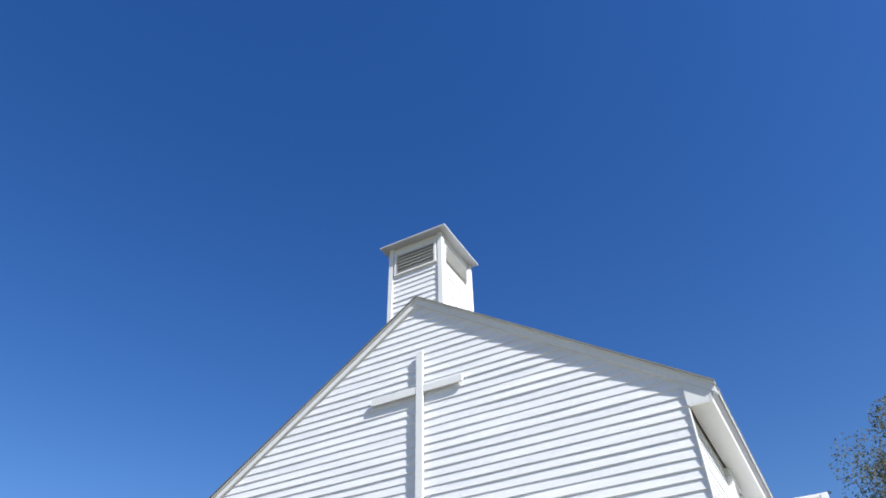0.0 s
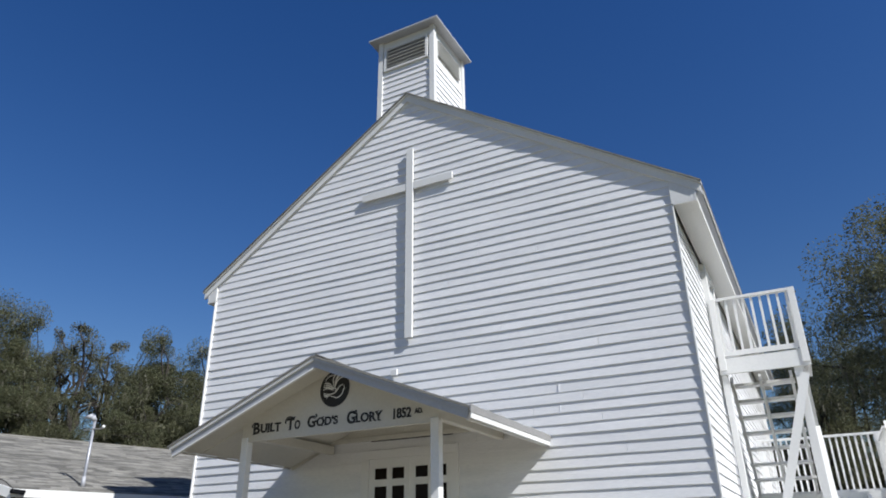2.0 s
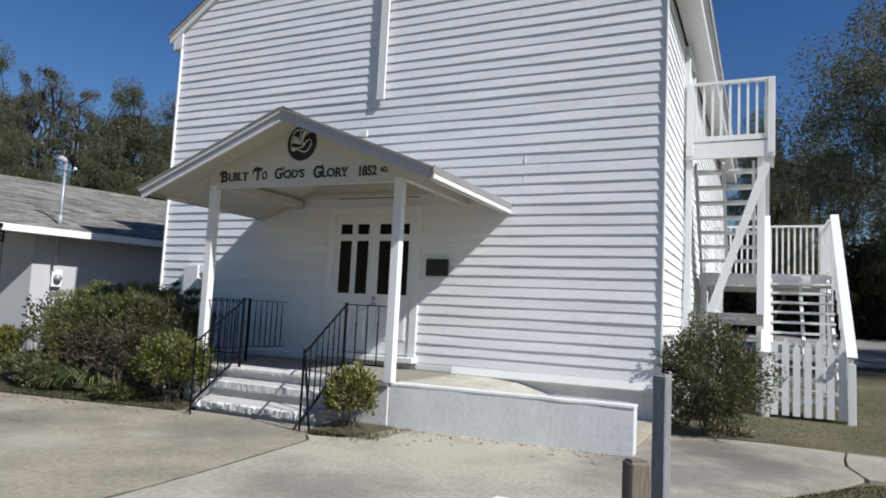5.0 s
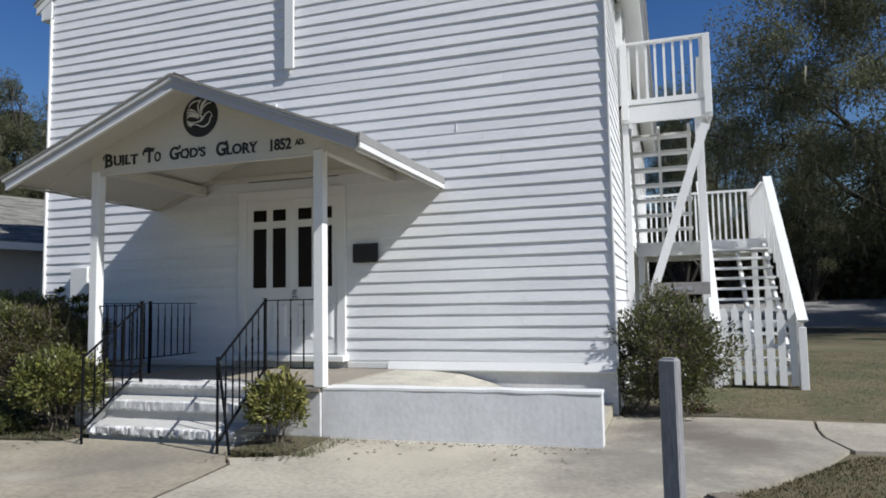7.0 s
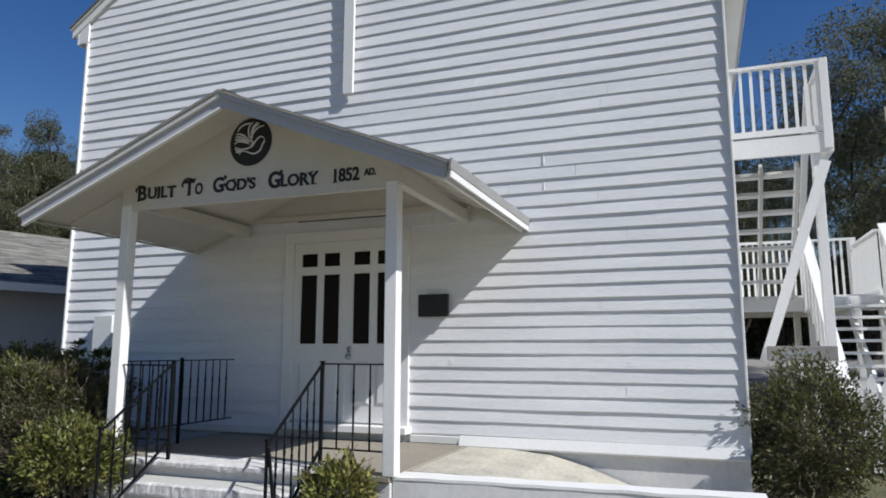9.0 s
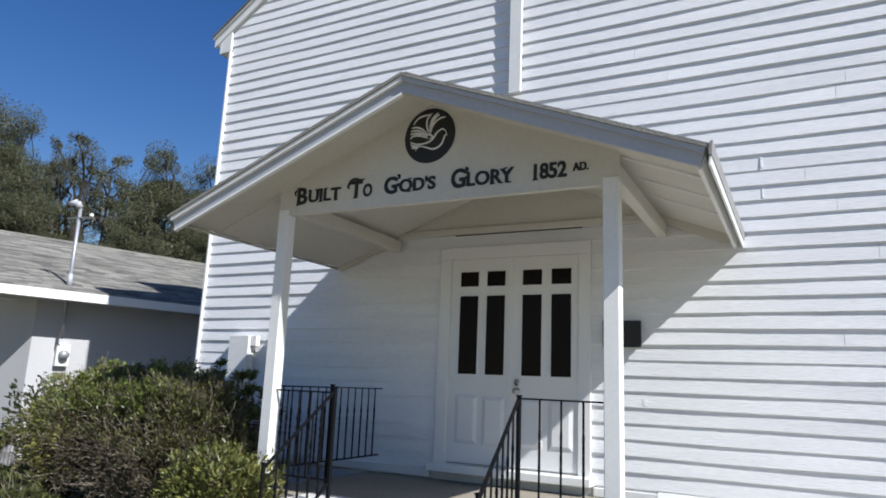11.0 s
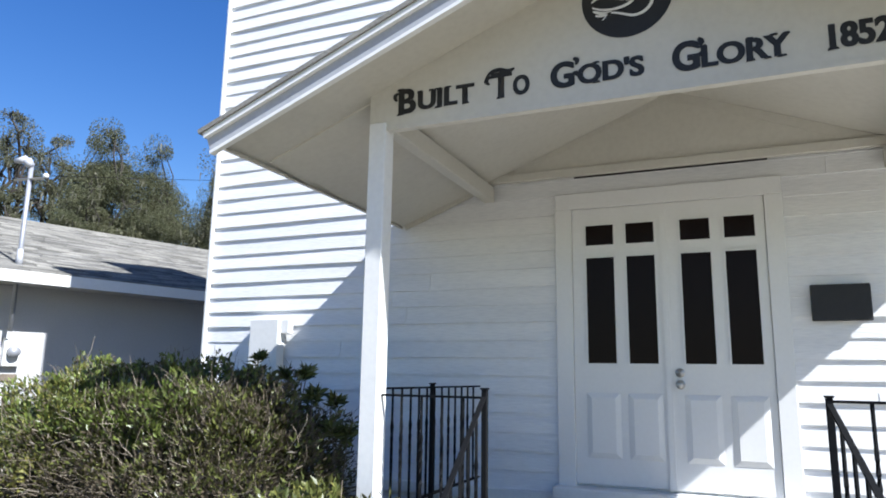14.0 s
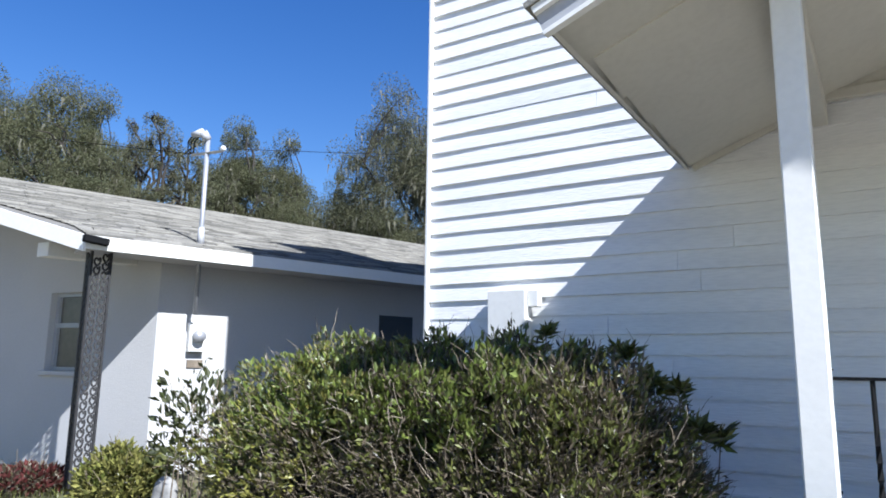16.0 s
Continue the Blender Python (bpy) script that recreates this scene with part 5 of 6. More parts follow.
# shoots with a whorl of leaves at the tip
SHOOTS = [(-3.45, -1.2, 1.34), (-3.25, -1.0, 1.32), (-3.05, -1.1, 1.36), (-2.80, -1.05, 1.34), (-2.60, -1.15, 1.32), (-2.45, -1.4, 1.28), (-2.22, -1.5, 1.18), (-2.0, -1.5, 0.9)]
SHOOTS += [(-2.95, -1.2, 1.42), (-2.3, -1.35, 1.22), (-1.98, -1.55, 1.0), (-2.15, -1.3, 1.1)]
SHOOTS += [(rng.uniform(-5.7, -2.4), rng.uniform(-1.9, -1.0), 0) for i in range(44)]
for x, y, z in SHOOTS:
    far = not z
    if far:
        z = max(m[2] + m[5] * math.sqrt(max(0.0, 1 - ((x - m[0]) / m[3]) ** 2 - ((y - m[1]) / m[4]) ** 2)) for m in MOUNDS) - 0.06
    h = (0.06 if far else 0.10) + 0.12 * rng.random()
    lean = rng.gauss(0.02, 0.05)
    bm = bmesh.new()
    rod(bm, (x, y, z - 0.3), (x + lean, y, z + h), 0.006, 0.003, 4)
    part("shoot", bm, M_TWIG, hedge)

    def tuft(x=x, y=y, z=z, h=h, lean=lean):
        t = 1 - 0.45 * rng.random() ** 2
        a_ = rng.random() * 6.283
        return Vector((x + lean * t, y, z + h * t)), (1.6 * math.cos(a_), 1.6 * math.sin(a_), 0.9)
    tagged(part("shoot_leaves", leaf_cloud(24 if far else 52, tuft, 0.066 if far else 0.082, rng, slim=0.30), M_HEDGE, hedge), kind="stuff")
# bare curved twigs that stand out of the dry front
# before them, low leaves in a dark colour that paints the hollow's shade
tagged(part("skirt_foliage", leaf_cloud(9000, (lambda low: lambda: low[rng.randrange(5)]())([shell((m[0], m[1], 0.42), (m[3] * 0.92, m[4] * 0.85, 0.42), rng, 0.3, 0.6, -1.0, seed=m[0]) for m in MOUNDS]), 0.045, rng, slim=0.4), M_HEDGEDARK, hedge, "low leaves coloured dark for the shade under the branches"), kind="stuff")
bare = [shell(m[:3], m[3:], rng, 0.42, 0.80, -0.6, seed=m[0]) for m in MOUNDS[1:]]
tagged(part("stray_twig", twigs(560, lambda: bare[rng.randrange(4)](), 0.19, 0.0023, rng, 4), M_PALETWIG, hedge, "bare pale curved twigs"), kind="stuff")


def bush(name, x, y, rx, ry, h, material, count, size, label, twig=160, second=None, seed=1.0, category="bush", vase=False, lumps=0.34):
    ob = thing(name, (x, y, 0), label, category)
    pl = shell((x, y, h * (0.60 if vase else 0.52)), (rx, ry, h * (0.42 if vase else 0.50)), rng, lumps, 0.45 if vase else 0.62, -0.7 if vase else -0.95, seed)
    tagged(part("foliage", leaf_cloud(count, pl, size, rng), material, ob), kind="stuff")
    if second:
        tagged(part("inner_foliage", leaf_cloud(count // 2, pl, size, rng), second, ob), kind="stuff")
    tagged(part("twig_tangle", twigs(twig, shell((x, y, h * 0.45), (rx * 0.6, ry * 0.6, h * 0.42), rng, 0.3, 0.2, -0.9, seed), 0.25, 0.005, rng), M_TWIG, ob), kind="stuff")
    for i in range(6):
        a = 1.05 * i
        bm = bmesh.new()
        rod(bm, (x + 0.04 * math.cos(a), y + 0.04 * math.sin(a), -0.03), (x + rx * 0.5 * math.cos(a), y + ry * 0.5 * math.sin(a), h * 0.6), 0.012, 0.006, 5)
        part("stem", bm, M_TWIG, ob)
    return ob


bush("shrub", 1.12, -2.34, 0.29, 0.27, 0.64, M_YELLOW, 1700, 0.055, "small variegated yellow-green shrub by the steps", 90, M_HEDGE, 2.0, vase=True)
bush("shrub", -1.66, -2.30, 0.50, 0.42, 0.86, M_HEDGE, 3400, 0.055, "rounded yellow-green shrub beside the handrail", 120, M_YELLOW, 5.0, vase=True)
bush("shrub", 4.71, 0.27, 0.62, 0.54, 1.30, M_HEDGE, 12000, 0.042, "dense rounded green shrub at the church corner", 620, M_HEDGEDRY, 9.0, lumps=0.62)
bush("shrub", -6.25, -1.56, 0.33, 0.32, 0.72, M_YELLOW, 5000, 0.05, "bright green shrub before the neighbouring house", 120, M_HEDGE, 12.0)
# dark leaf colour stands in for this shrub being backlit and shaded
bush("shrub", -5.72, -1.25, 0.50, 0.34, 1.32, M_HEDGEDARK, 750, 0.08, "sparse shrub behind the hedge end, its shade coloured into the leaves", 90, None, 16.0, vase=True)
bush("red_shrub", -9.2, -0.75, 0.45, 0.35, 0.22, M_RED, 700, 0.07, "low red-leaved shrub beside the iron column", 40, M_HEDGEDRY, 19.0)
for x, y, rx, h, s in ((-4.85, -2.05, 0.55, 0.50, 37.0), (-4.35, -2.30, 0.55, 0.52, 39.0), (-3.90, -2.52, 0.5, 0.40, 40.0), (-2.3, -2.55, 0.42, 0.24, 35.0)):
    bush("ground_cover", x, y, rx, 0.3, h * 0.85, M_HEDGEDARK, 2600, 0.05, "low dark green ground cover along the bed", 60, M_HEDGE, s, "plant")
# red blossoms under the corner shrub
bm = leaf_cloud(26, lambda: (Vector((5.03 + rng.gauss(0, 0.035), -0.20 + rng.gauss(0, 0.02), 0.10 + abs(rng.gauss(0, 0.07)))), (0, -1, 0.3)), 0.04, rng, slim=0.8)
solo("flowers", bm, M_RED, "few red blossoms under the corner shrub", "flowers", "stuff")


def strap_plant(x, y, count, length, label):
    ob = thing("lily_clump", (x, y, 0), label, "plant")
    for i in range(count):
        a, l = rng.random() * 6.283, length * (0.6 + 0.5 * rng.random())
        bm = bmesh.new()
        last = None
        for k in range(7):
            t = k / 6
            r, z = l * (0.10 + 0.75 * t), 0.02 + l * (1.15 * t - 1.0 * t * t)
            w = 0.011 * (1 - t * t) + 0.002
            c = Vector((x + r * math.cos(a), y + r * math.sin(a), max(z, 0.015)))
            sd = Vector((-math.sin(a), math.cos(a), 0)) * w
            now = [bm.verts.new(c - sd), bm.verts.new(c + Vector((0, 0, -w * 0.4))), bm.verts.new(c + sd)]
            if last:
                for j in (0, 1):
                    bm.faces.new((last[j], last[j + 1], now[j + 1], now[j]))
            last = now
        part("blade", bm, M_BLADE, ob)


strap_plant(-3.08, -2.36, 84, 0.84, "lily clump with arching green and yellow leaves")
strap_plant(-3.45, -2.56, 22, 0.6, "small lily clump with arching leaves")
stone = bmesh.new()
bmesh.ops.create_icosphere(stone, subdivisions=3, radius=1, matrix=Matrix.Translation((-5.72, -1.58, 0.26)) @ Matrix.Diagonal((0.15, 0.09, 0.30, 1)))
for v in stone.verts:
    v.co += Vector((0.10 * (v.co.z - 0.4), 0, 0)) + v.normal * 0.05 * noise.noise(v.co * 6)
solo("garden_stone", stone, M_APRON, "upright grey garden stone among the shrubs", "stone", smooth=True)


def blades(count, region, height, material, name, label):
    vs, fs = [], []
    for i in range(count):
        x, y = region()
        z = ground_z(x, y) - 0.03
        a, h = rng.random() * 6.283, height * (0.4 + 0.9 * rng.random())
        c, s = math.cos(a), math.sin(a)
        w, lean = 0.003 + 0.003 * rng.random(), h * rng.gauss(0, 0.9)
        k = len(vs)
        vs += [(x - c * w, y - s * w, z), (x + c * w, y + s * w, z), (x + lean * s, y - lean * c, z + h)]
        fs.append((k, k + 1, k + 2))
    me = bpy.data.meshes.new(name)
    me.from_pydata(vs, [], fs)
    bm = bmesh.new()
    bm.from_mesh(me)
    solo(name, bm, material, label, "grass", "stuff")


M_DRYGRASS = leaf_material("dry_grass", (0.085, 0.071, 0.033), (0.055, 0.056, 0.022), 0.45)
blades(46000, lambda: (lambda x: (x, min(-1.55, -1.6 - (6.2 - x) * 1.2) - 4.0 * rng.random() ** 1.3))(rng.uniform(4.1, 9.5)), 0.019, M_DRYGRASS, "lawn_grass", "short dry lawn grass")
blades(36000, lambda: (rng.uniform(4.9, 12), 0.2 + 9 * rng.random() ** 1.3), 0.013, M_DRYGRASS, "lawn_grass", "short dry lawn grass beside the footpath")
blades(9000, lambda: ((lambda x: (x, -3.14 + (0.147 * (x + 4) if x > -4 else -0.64 * (x + 4)) + 0.5 * rng.random() ** 1.4))(rng.uniform(-6.4, -1.15))), 0.08, M_HEDGEDARK, "edge_grass", "green grass along the planting bed")
blades(6500, lambda: (lambda x: (x, rng.uniform(-1.1 if x > -7.5 else -2.0 if x < -8.3 else -1.2, 0.4)))(rng.uniform(-14, -6.9)), 0.10, M_HEDGE, "edge_grass", "green grass before the neighbouring house")
blades(3600, lambda: (rng.uniform(0.92, 1.75), -2.78 + 0.8 * rng.random() ** 1.6), 0.06, M_HEDGE, "edge_grass", "tufts of grass round the small shrub")


# fallen leaves on the concrete and along the beds
def fallen():
    if rng.random() < 0.45:
        return Vector((rng.uniform(0.9, 1.7), -2.75 + rng.gauss(0, 0.16), 0.016)), (rng.gauss(0, 1), rng.gauss(0, 1), 0)
    if rng.random() < 0.8:
        x = rng.uniform(-6, -1.2)
        return Vector((x, -3.2 + 0.147 * max(x + 4, 0) - 0.64 * min(x + 4, 0) - abs(rng.gauss(0, 0.25)), 0.004)), (rng.gauss(0, 1), rng.gauss(0, 1), 0)
    return Vector((rng.uniform(1.4, 4.1), -2.0 - abs(rng.gauss(0, 0.3)), 0.004)), (rng.gauss(0, 1), rng.gauss(0, 1), 0)


vs, fs = [], []
for i in range(420):
    p, way = fallen()
    d = Vector(way).normalized() * rng.uniform(0.012, 0.032)
    s = Vector((-d.y, d.x, 0)) * 0.45
    q = len(vs)
    vs += [p - d, p + s + Vector((0, 0, 0.004)), p + d, p - s + Vector((0, 0, 0.002))]
    fs.append((q, q + 1, q + 2, q + 3))
me = bpy.data.meshes.new("leaf_litter")
me.from_pydata([tuple(v) for v in vs], [], fs)
bm = bmesh.new()
bm.from_mesh(me)
solo("leaf_litter", bm, M_HEDGEDRY, "scattered dry brown leaves on the concrete", "leaf litter", "stuff")


# ---- trees ----
def leaf_specks(count, place, size, rng, droop=0.0, slim=0.7):
    """Many three-cornered leaves as one mesh."""
    vs = []
    for i in range(count):
        p, way = place()
        d = (Vector(way) + Vector((rng.gauss(0, 0.7), rng.gauss(0, 0.7), rng.gauss(0, 0.7) - droop))).normalized()
        s = d.cross(Vector((rng.gauss(0, 1), rng.gauss(0, 1), rng.gauss(0, 1)))).normalized()
        w = size * (0.55 + 0.9 * rng.random())
        vs += [p + d * w, p + s * w * slim * 0.5, p - s * w * slim * 0.5]
    me = bpy.data.meshes.new("leaves")
    me.from_pydata([tuple(v) for v in vs], [], [(3 * i, 3 * i + 1, 3 * i + 2) for i in range(count)])
    bm = bmesh.new()
    bm.from_mesh(me)
    bpy.data.meshes.remove(me)
    return bm


def oak_parts(rng, top, width, base, clumps, leaves, size, puff, moss=0, moss_size=0.5, limbs=9, lean=0.0):
    """A live oak round the origin: trunk and bent limbs, a crown of uneven leaf clumps, hanging moss."""
    wood = bmesh.new()
    mid, half, w = (top + base) / 2, (top - base) / 2, width / 2
    seed = Vector((rng.uniform(0, 50), rng.uniform(0, 50), 0))
    centres = []
    for i in range(clumps):
        d = Vector((rng.gauss(0, 1), rng.gauss(0, 1), rng.gauss(0.15, 1))).normalized()
        k = rng.uniform(0.25, 1.0) ** 0.5 * (1 + 0.32 * noise.noise(d * 1.7 + seed) + 0.18 * noise.noise(d * 4.1 + seed))
        narrow = 1.0 if d.z < 0 else 1 - 0.25 * d.z
        centres.append((Vector((d.x * w * k * narrow + lean, d.y * w * k * narrow, mid + d.z * half * k)), puff * rng.uniform(0.45, 1.3)))
    fork = Vector((lean * 0.4, 0, base * 0.55))
    p = Vector((0, 0, -0.2))
    for k in range(3):
        q = Vector((0, 0, 0)).lerp(fork, (k + 1) / 3) + Vector((rng.gauss(0, 0.05), rng.gauss(0, 0.05), 0)) * top * 0.1
        rod(wood, p, q, top * (0.030 - 0.004 * k), top * (0.026 - 0.004 * k), 9)
        p = q
    fork = p
    nodes = []
    for c, r in rng.sample(centres, min(limbs, len(centres))):
        last, rad = fork, top * 0.013
        for k in range(5):
            t = (k + 1) / 5
            q = fork.lerp(c, t) + Vector((rng.gauss(0, 0.03), rng.gauss(0, 0.03), 0.10 * math.sin(math.pi * t))) * top * (1 if k < 4 else 0)
            rod(wood, last, q, rad, rad * 0.75, 5)
            last, rad = q, rad * 0.75
            nodes.append(q)
    for c, r in rng.sample(centres, min(70, len(centres))):
        n = min(nodes, key=lambda q: (q - c).length)
        m = n.lerp(c, 0.5) + Vector((rng.gauss(0, 0.3), rng.gauss(0, 0.3), 0.2))
        rod(wood, n, m, top * 0.0035, top * 0.0028, 4)
        rod(wood, m, c, top * 0.0028, top * 0.0012, 4)

    def place():
        c, r = centres[rng.randrange(len(centres))]
        d = Vector((rng.gauss(0, 1), rng.gauss(0, 1), rng.gauss(0.1, 0.75)))
        d *= min(1.0, 1.7 / d.length)
        return c + d * r * 0.62, (d.x, d.y, d.z * 0.6)
    crown = leaf_specks(leaves, place, size, rng, droop=0.15)
    hang = None
    if moss:
        def strand():
            c, r = centres[rng.randrange(len(centres))]
            return c + Vector((rng.gauss(0, 0.6) * r, rng.gauss(0, 0.6) * r, -r * 0.5 * rng.random())), (0, 0, -3)
        hang = leaf_specks(moss, strand, moss_size, rng, droop=1.2, slim=0.14)
    return wood, crown, hang


TOP = {}   # crown height of each tree built


def tree(x, y, seed, label, leaf, top, turn=0, **kw):
    ob = thing("tree", (0, 0, 0), label, "tree", "trees round the church")
    wood, crown, hang = oak_parts(random.Random(seed), top, **kw)
    zs = sorted(v.co.z for v in crown.verts)
    k = top / zs[int(0.995 * len(zs))]
    for bm in filter(None, (wood, crown, hang)):
        bm.transform(Matrix.Diagonal((1, 1, k, 1)))
    TOP[ob] = top
    part("trunk", wood, M_BARK, ob)
    tagged(part("crown", crown, leaf, ob), kind="stuff")
    if hang:
        tagged(part("hanging_moss", hang, M_MOSS, ob, "grey hanging moss"), kind="stuff")
    ob.matrix_basis = pose(x, y, 0, 0, 0, turn)
    return ob


def again(t, x, y, top, turn, wide=1.0):
    k = top / TOP[t]
    return copy_thing(t, pose(x, y, 0, 0, 0, turn) @ Matrix.Diagonal((k * wide, k * wide, k, 1)))


def afar(bearing, rise, d):
    """A place at distance d and a height for a crown that rises so many degrees, seen from the drive's end."""
    return -1.3 + d * math.cos(radians(bearing)), -4.8 + d * math.sin(radians(bearing)), 1.4 + d * math.tan(radians(rise))


x, y, z = afar(153.0, 19.9, 43)
T1 = tree(x, y, 11, "tall dark live oak behind the house", M_OAK, z, width=7.0, base=4.0, clumps=130, leaves=95000, size=0.09, puff=1.05, moss=900)
x, y, z = afar(146.2, 18.8, 44)
T2 = tree(x, y, 12, "slender oak with sparse crown and sky between its limbs", M_OAKDARK, z, width=3.6, base=8.0, clumps=44, leaves=11000, size=0.095, puff=0.55, moss=160, limbs=14)
x, y, z = afar(138.6, 18.5, 41)
T3 = tree(x, y, 15, "broad olive-green oak with an uneven crown", M_OAK, z, width=5.6, base=3.5, clumps=105, leaves=75000, size=0.088, puff=0.85, moss=700)
x, y, z = afar(126.4, 22.2, 38)
T4 = tree(x, y, 14, "tall oak draped in long grey moss", M_OAKDARK, z, width=8.6, base=2.5, clumps=150, leaves=95000, size=0.088, puff=1.0, moss=1500, moss_size=0.6)
OAK = tree(13.7, 19.0, 21, "great spreading live oak with hanging moss", M_OAK, 13.8, width=17.4, base=3.0, clumps=340, leaves=270000, size=0.082, puff=0.98, moss=4200, moss_size=0.42, limbs=26)
for t, bearing, rise, d, a, w in ((T1, 159.5, 19.4, 44, 200, 1.1), (T1, 155.8, 18.2, 46, 90, 0.9), (T3, 151.0, 18.9, 42, 140, 0.75), (T2, 148.0, 18.0, 45, 60, 0.55), (T2, 143.6, 17.5, 46, 240, 0.95), (T3, 140.6, 18.2, 43, 250, 0.9),
                                  (T3, 136.0, 17.6, 42, 70, 0.9), (T3, 131.9, 15.9, 43, 200, 0.62), (T3, 129.6, 14.6, 38, 20, 1.0), (T4, 121.5, 21.5, 40, 120, 1.0), (T1, 165.0, 19.0, 45, 30, 1.1),
                                  (T3, 157.0, 14.5, 38, 300, 1.3), (T3, 151.5, 14.8, 38, 160, 1.3), (T3, 146.0, 12.6, 38, 30, 1.3), (T3, 141.5, 13.4, 38, 110, 1.2), (T1, 134.5, 13.2, 38, 220, 1.0), (T1, 128.0, 13.5, 36, 80, 1.0), (T3, 162.0, 15.0, 38, 10, 1.3)):
    x, y, z = afar(bearing, rise, d)
    again(t, x, y, z, a, w)
for t, x, y, h, a in ((T3, 1.5, 34, 11.5, 10), (T3, 5.5, 31, 12.5, 10), (T1, 8.0, 34, 12.0, 40), (T3, 12, 33, 10.5, 170), (T3, 16.5, 33, 10.5, 80), (T1, 20, 33, 11.5, 220), (T1, 26, 28, 12.5, 300), (OAK, 27, 24, 13, 100)):
    again(t, x, y, h, a)


def thicket(x0, y0, x1, y1, h, count, name, label):
    """Undergrowth along a line: leaves over a dense uneven core."""
    def top(t):
        return h * (0.8 + 0.45 * noise.noise(Vector((t * 9, 3, x0))))

    def place():
        t, k = rng.random(), rng.random() ** 0.8
        return Vector((x0 + (x1 - x0) * t + rng.gauss(0, 0.8), y0 + (y1 - y0) * t + rng.gauss(0, 0.7), top(t) * k)), (0, -0.4, 0.4)
    ob = thing(name, ((x0 + x1) / 2, (y0 + y1) / 2, 0), label, "undergrowth")
    tagged(part("foliage", leaf_specks(count, place, 0.26, rng), M_OAKDARK, ob), kind="stuff")
    bm = bmesh.new()
    rows = []
    for i in range(121):
        t = i / 120
        rows.append([bm.verts.new((x0 + (x1 - x0) * t, y0 + (y1 - y0) * t + 1.0 + 0.6 * noise.noise(Vector((i * 0.7, j * 1.3, 4))) + 0.12 * j, top(t) * 0.86 * j / 8 - 0.05)) for j in range(9)])
    for p, q in zip(rows, rows[1:]):
        for j in range(8):
            bm.faces.new((p[j], q[j], q[j + 1], p[j + 1]))
    part("inner_growth", bm, M_OAKDARK, ob, "dense dark inner growth")


thicket(-58, 10, -6, 33, 9.4, 75000, "undergrowth", "dense dark undergrowth below the trees")
thicket(0, 36.5, 45, 32, 8.0, 90000, "undergrowth", "dense dark undergrowth across the road")

# grit and flakes of paint fallen along the foot of the ramp wall
for count, m, name, label in ((260, M_SOIL, "grit", "dark grit and leaf bits along the wall foot"), (36, M_WHITE, "paint_flakes", "white paint flakes along the wall foot")):
    def strewn():
        x = rng.uniform(1.45, 4.15)
        return Vector((x, -2.03 + 0.049 * (x - 1.4) - abs(rng.gauss(0, 0.05)), 0.004)), (rng.gauss(0, 1), rng.gauss(0, 1), 0.15)
    solo(name, leaf_cloud(count, strewn, 0.013, rng, slim=0.8), m, label, name.replace("_", " "), "stuff")

# ---- clapboards ----
PITCH = 0.1448
rng = random.Random(5)


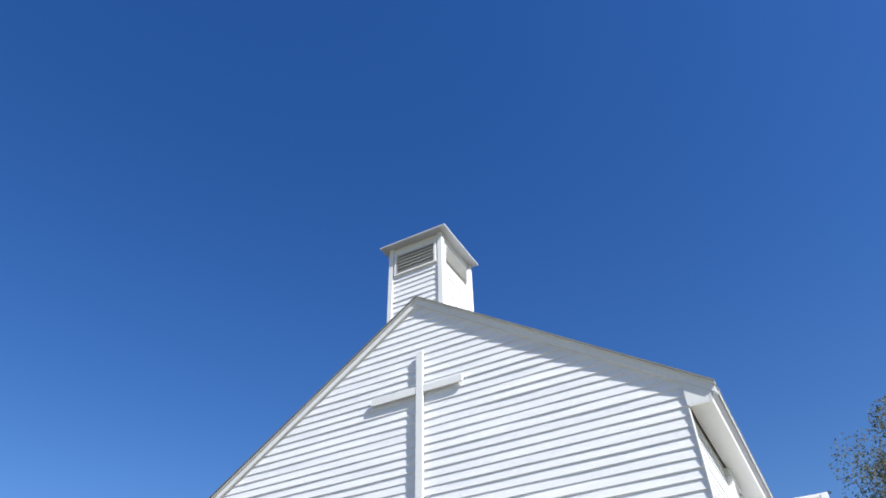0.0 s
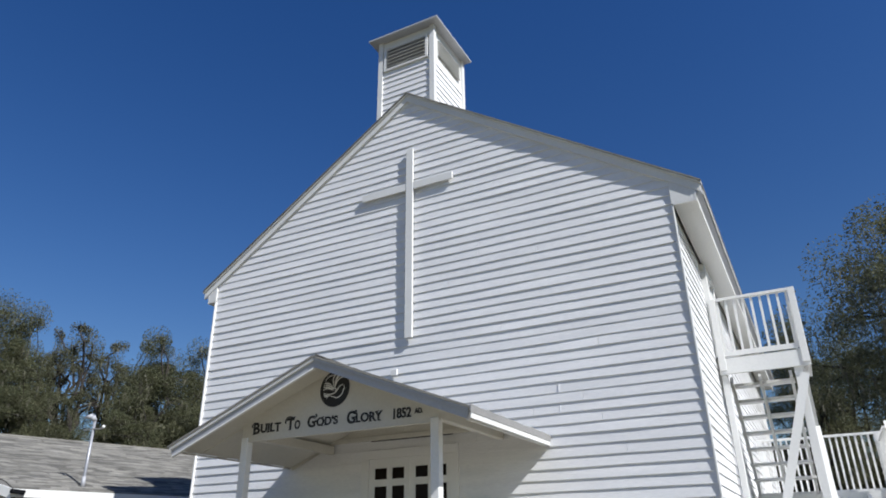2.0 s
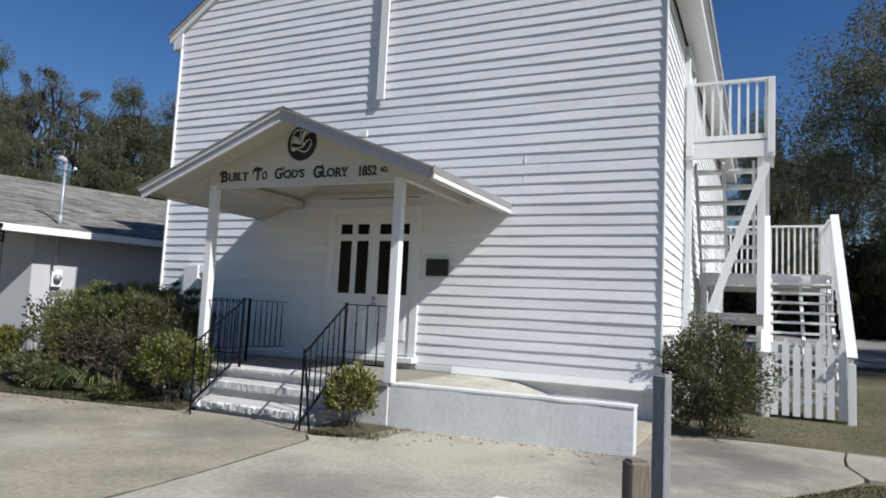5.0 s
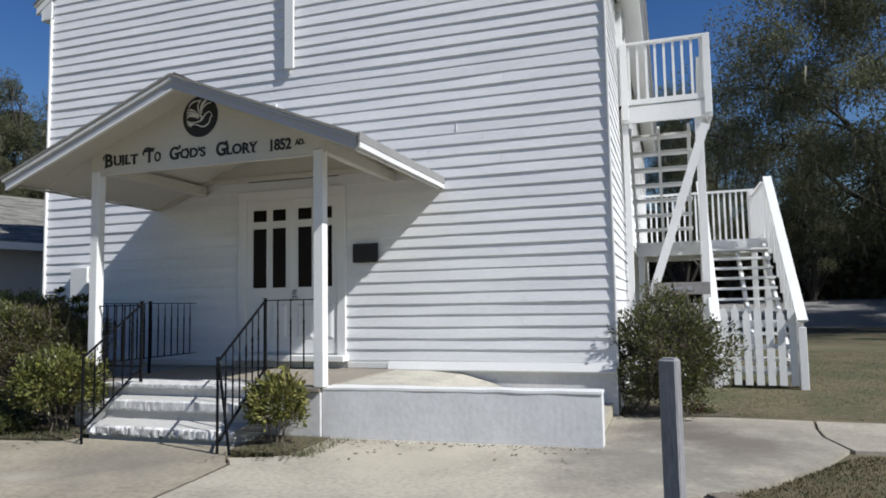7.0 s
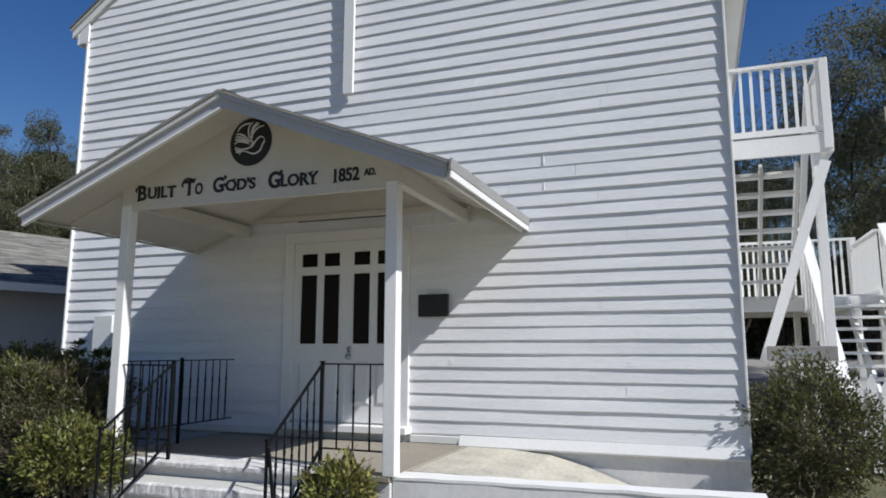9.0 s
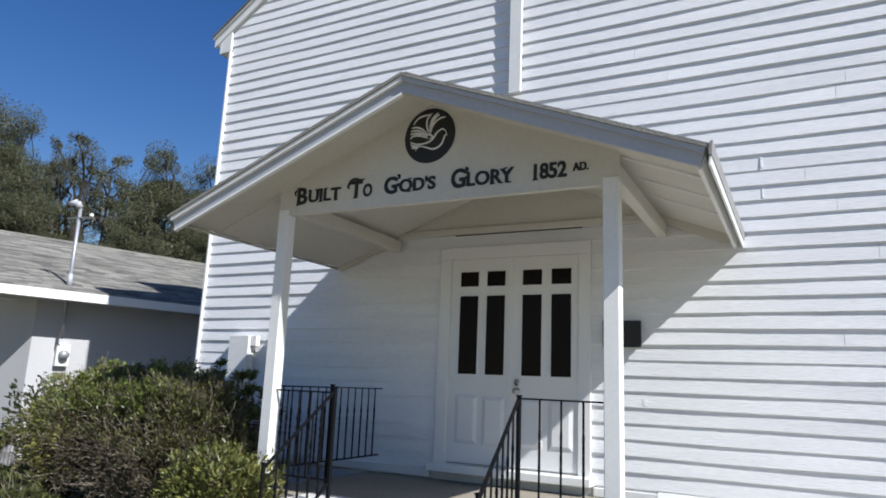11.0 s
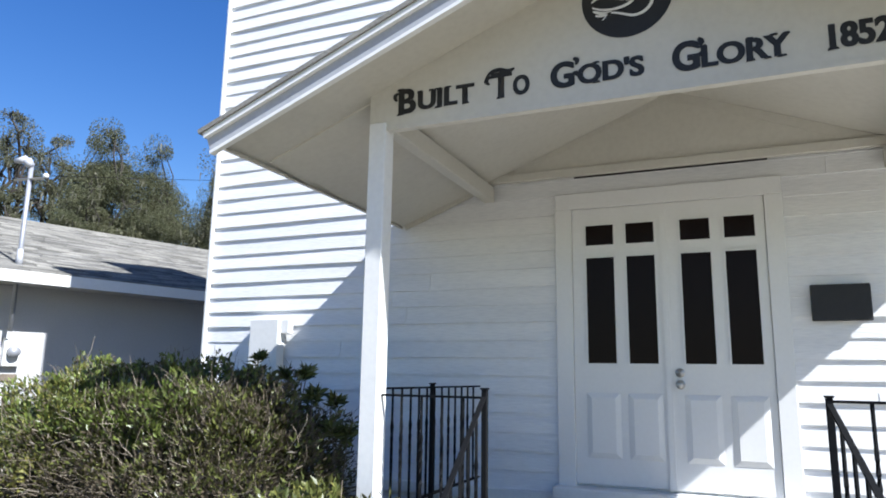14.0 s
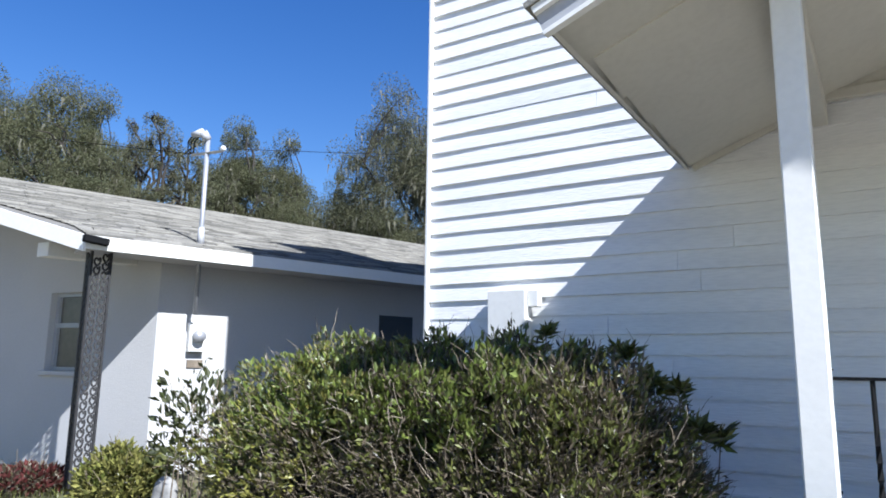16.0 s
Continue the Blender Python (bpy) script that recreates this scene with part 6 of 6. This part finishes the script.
def clapboard(name, parent, a0, a1, b0, b1, z, out, lip=0.018, pitch=PITCH):
    """One board, a little wavy: from a0 to a1 at its foot and b0 to b1 at its head; out(s, d, z) places it."""
    dz = 0.006 * noise.noise(Vector((0, z * 31, 1)))
    thick = lip * (1.05 + 0.45 * noise.noise(Vector((0, z * 23, 6))))
    z0, z1 = z + dz, z + pitch + 0.012
    n = max(1, int((a1 - a0) / 0.45))
    bm = bmesh.new()
    cols = []
    for i in range(n + 1):
        t = i / n
        sa, sb = a0 + (a1 - a0) * t, b0 + (b1 - b0) * t
        wave = 0.008 * noise.noise(Vector((sa * 0.8, z * 7, 2))) + 0.004 * noise.noise(Vector((sa * 4, z * 9, 5)))
        lp = thick * (1 + 0.4 * noise.noise(Vector((sa * 0.9, z * 11, 8))))
        cols.append([bm.verts.new(out(s, d, zz)) for s, d, zz in ((sa, -0.002, z0 + wave), (sa, lp, z0 + wave), (sb, 0.002, z1))])
    for p, q in zip(cols, cols[1:]):
        bm.faces.new((p[0], q[0], q[1], p[1]))
        bm.faces.new((p[1], q[1], q[2], p[2]))
    bm.faces.new(cols[0])
    bm.faces.new(cols[-1][::-1])
    bmesh.ops.recalc_face_normals(bm, faces=bm.faces[:])
    part(name, bm, M_SIDING, parent)


def joints(x0, x1):
    """The butt joints of one course."""
    cuts = [x0]
    x = x0 + rng.uniform(1.5, 6.0)
    while x < x1 - 0.9:
        cuts.append(x)
        x += rng.uniform(3.8, 6.5)
    return cuts + [x1]


front = lambda s, d, z: (s, 0.02 - d, z)
row = 0
while Z0 + row * PITCH < APEX - 0.1:
    z = Z0 + row * PITCH
    zt = min(z + PITCH, APEX - 0.02)
    lim = lambda zz: (max(XL + 0.01, XC - (APEX - zz) / PITCHED), min(XR - 0.004, XC + (APEX - zz) / PITCHED))
    (l0, r0), (l1, r1) = lim(z), lim(zt)
    spans = [(l0, CL), (CR, r0)] if z < CT - 0.02 else [(l0, r0)]
    for x0, x1 in spans:
        c = joints(x0, x1)
        for i in range(len(c) - 1):
            a, b = c[i] + (0.0015 if i else 0), c[i + 1] - (0.0015 if i < len(c) - 2 else 0)
            clapboard("clapboard", front_wall, a, b, max(a, l1), min(b, r1), z, front)
    row += 1
side = lambda s, d, z: (XR - 0.02 + d, s, z)
for row in range(37):
    z = Z0 + row * PITCH
    c = joints(0.03, DEPTH)[:4]
    for i in range(len(c) - 1):
        clapboard("clapboard", right_wall, c[i] + 0.0015, c[i + 1], c[i] + 0.0015, c[i + 1], z, side)
for row in range(19):
    z = 8.62 + row * 0.128
    if z < 10.25:
        clapboard("clapboard", belfry, BX0 + 0.08, BX1 - 0.08, BX0 + 0.08, BX1 - 0.08, z, lambda s, d, zz: (s, BY0 + 0.02 - d, zz), pitch=0.128)
        clapboard("clapboard", belfry, BY0 + 0.08, BY1 - 0.08, BY0 + 0.08, BY1 - 0.08, z, lambda s, d, zz: (BX1 - 0.02 + d, s, zz), pitch=0.128)
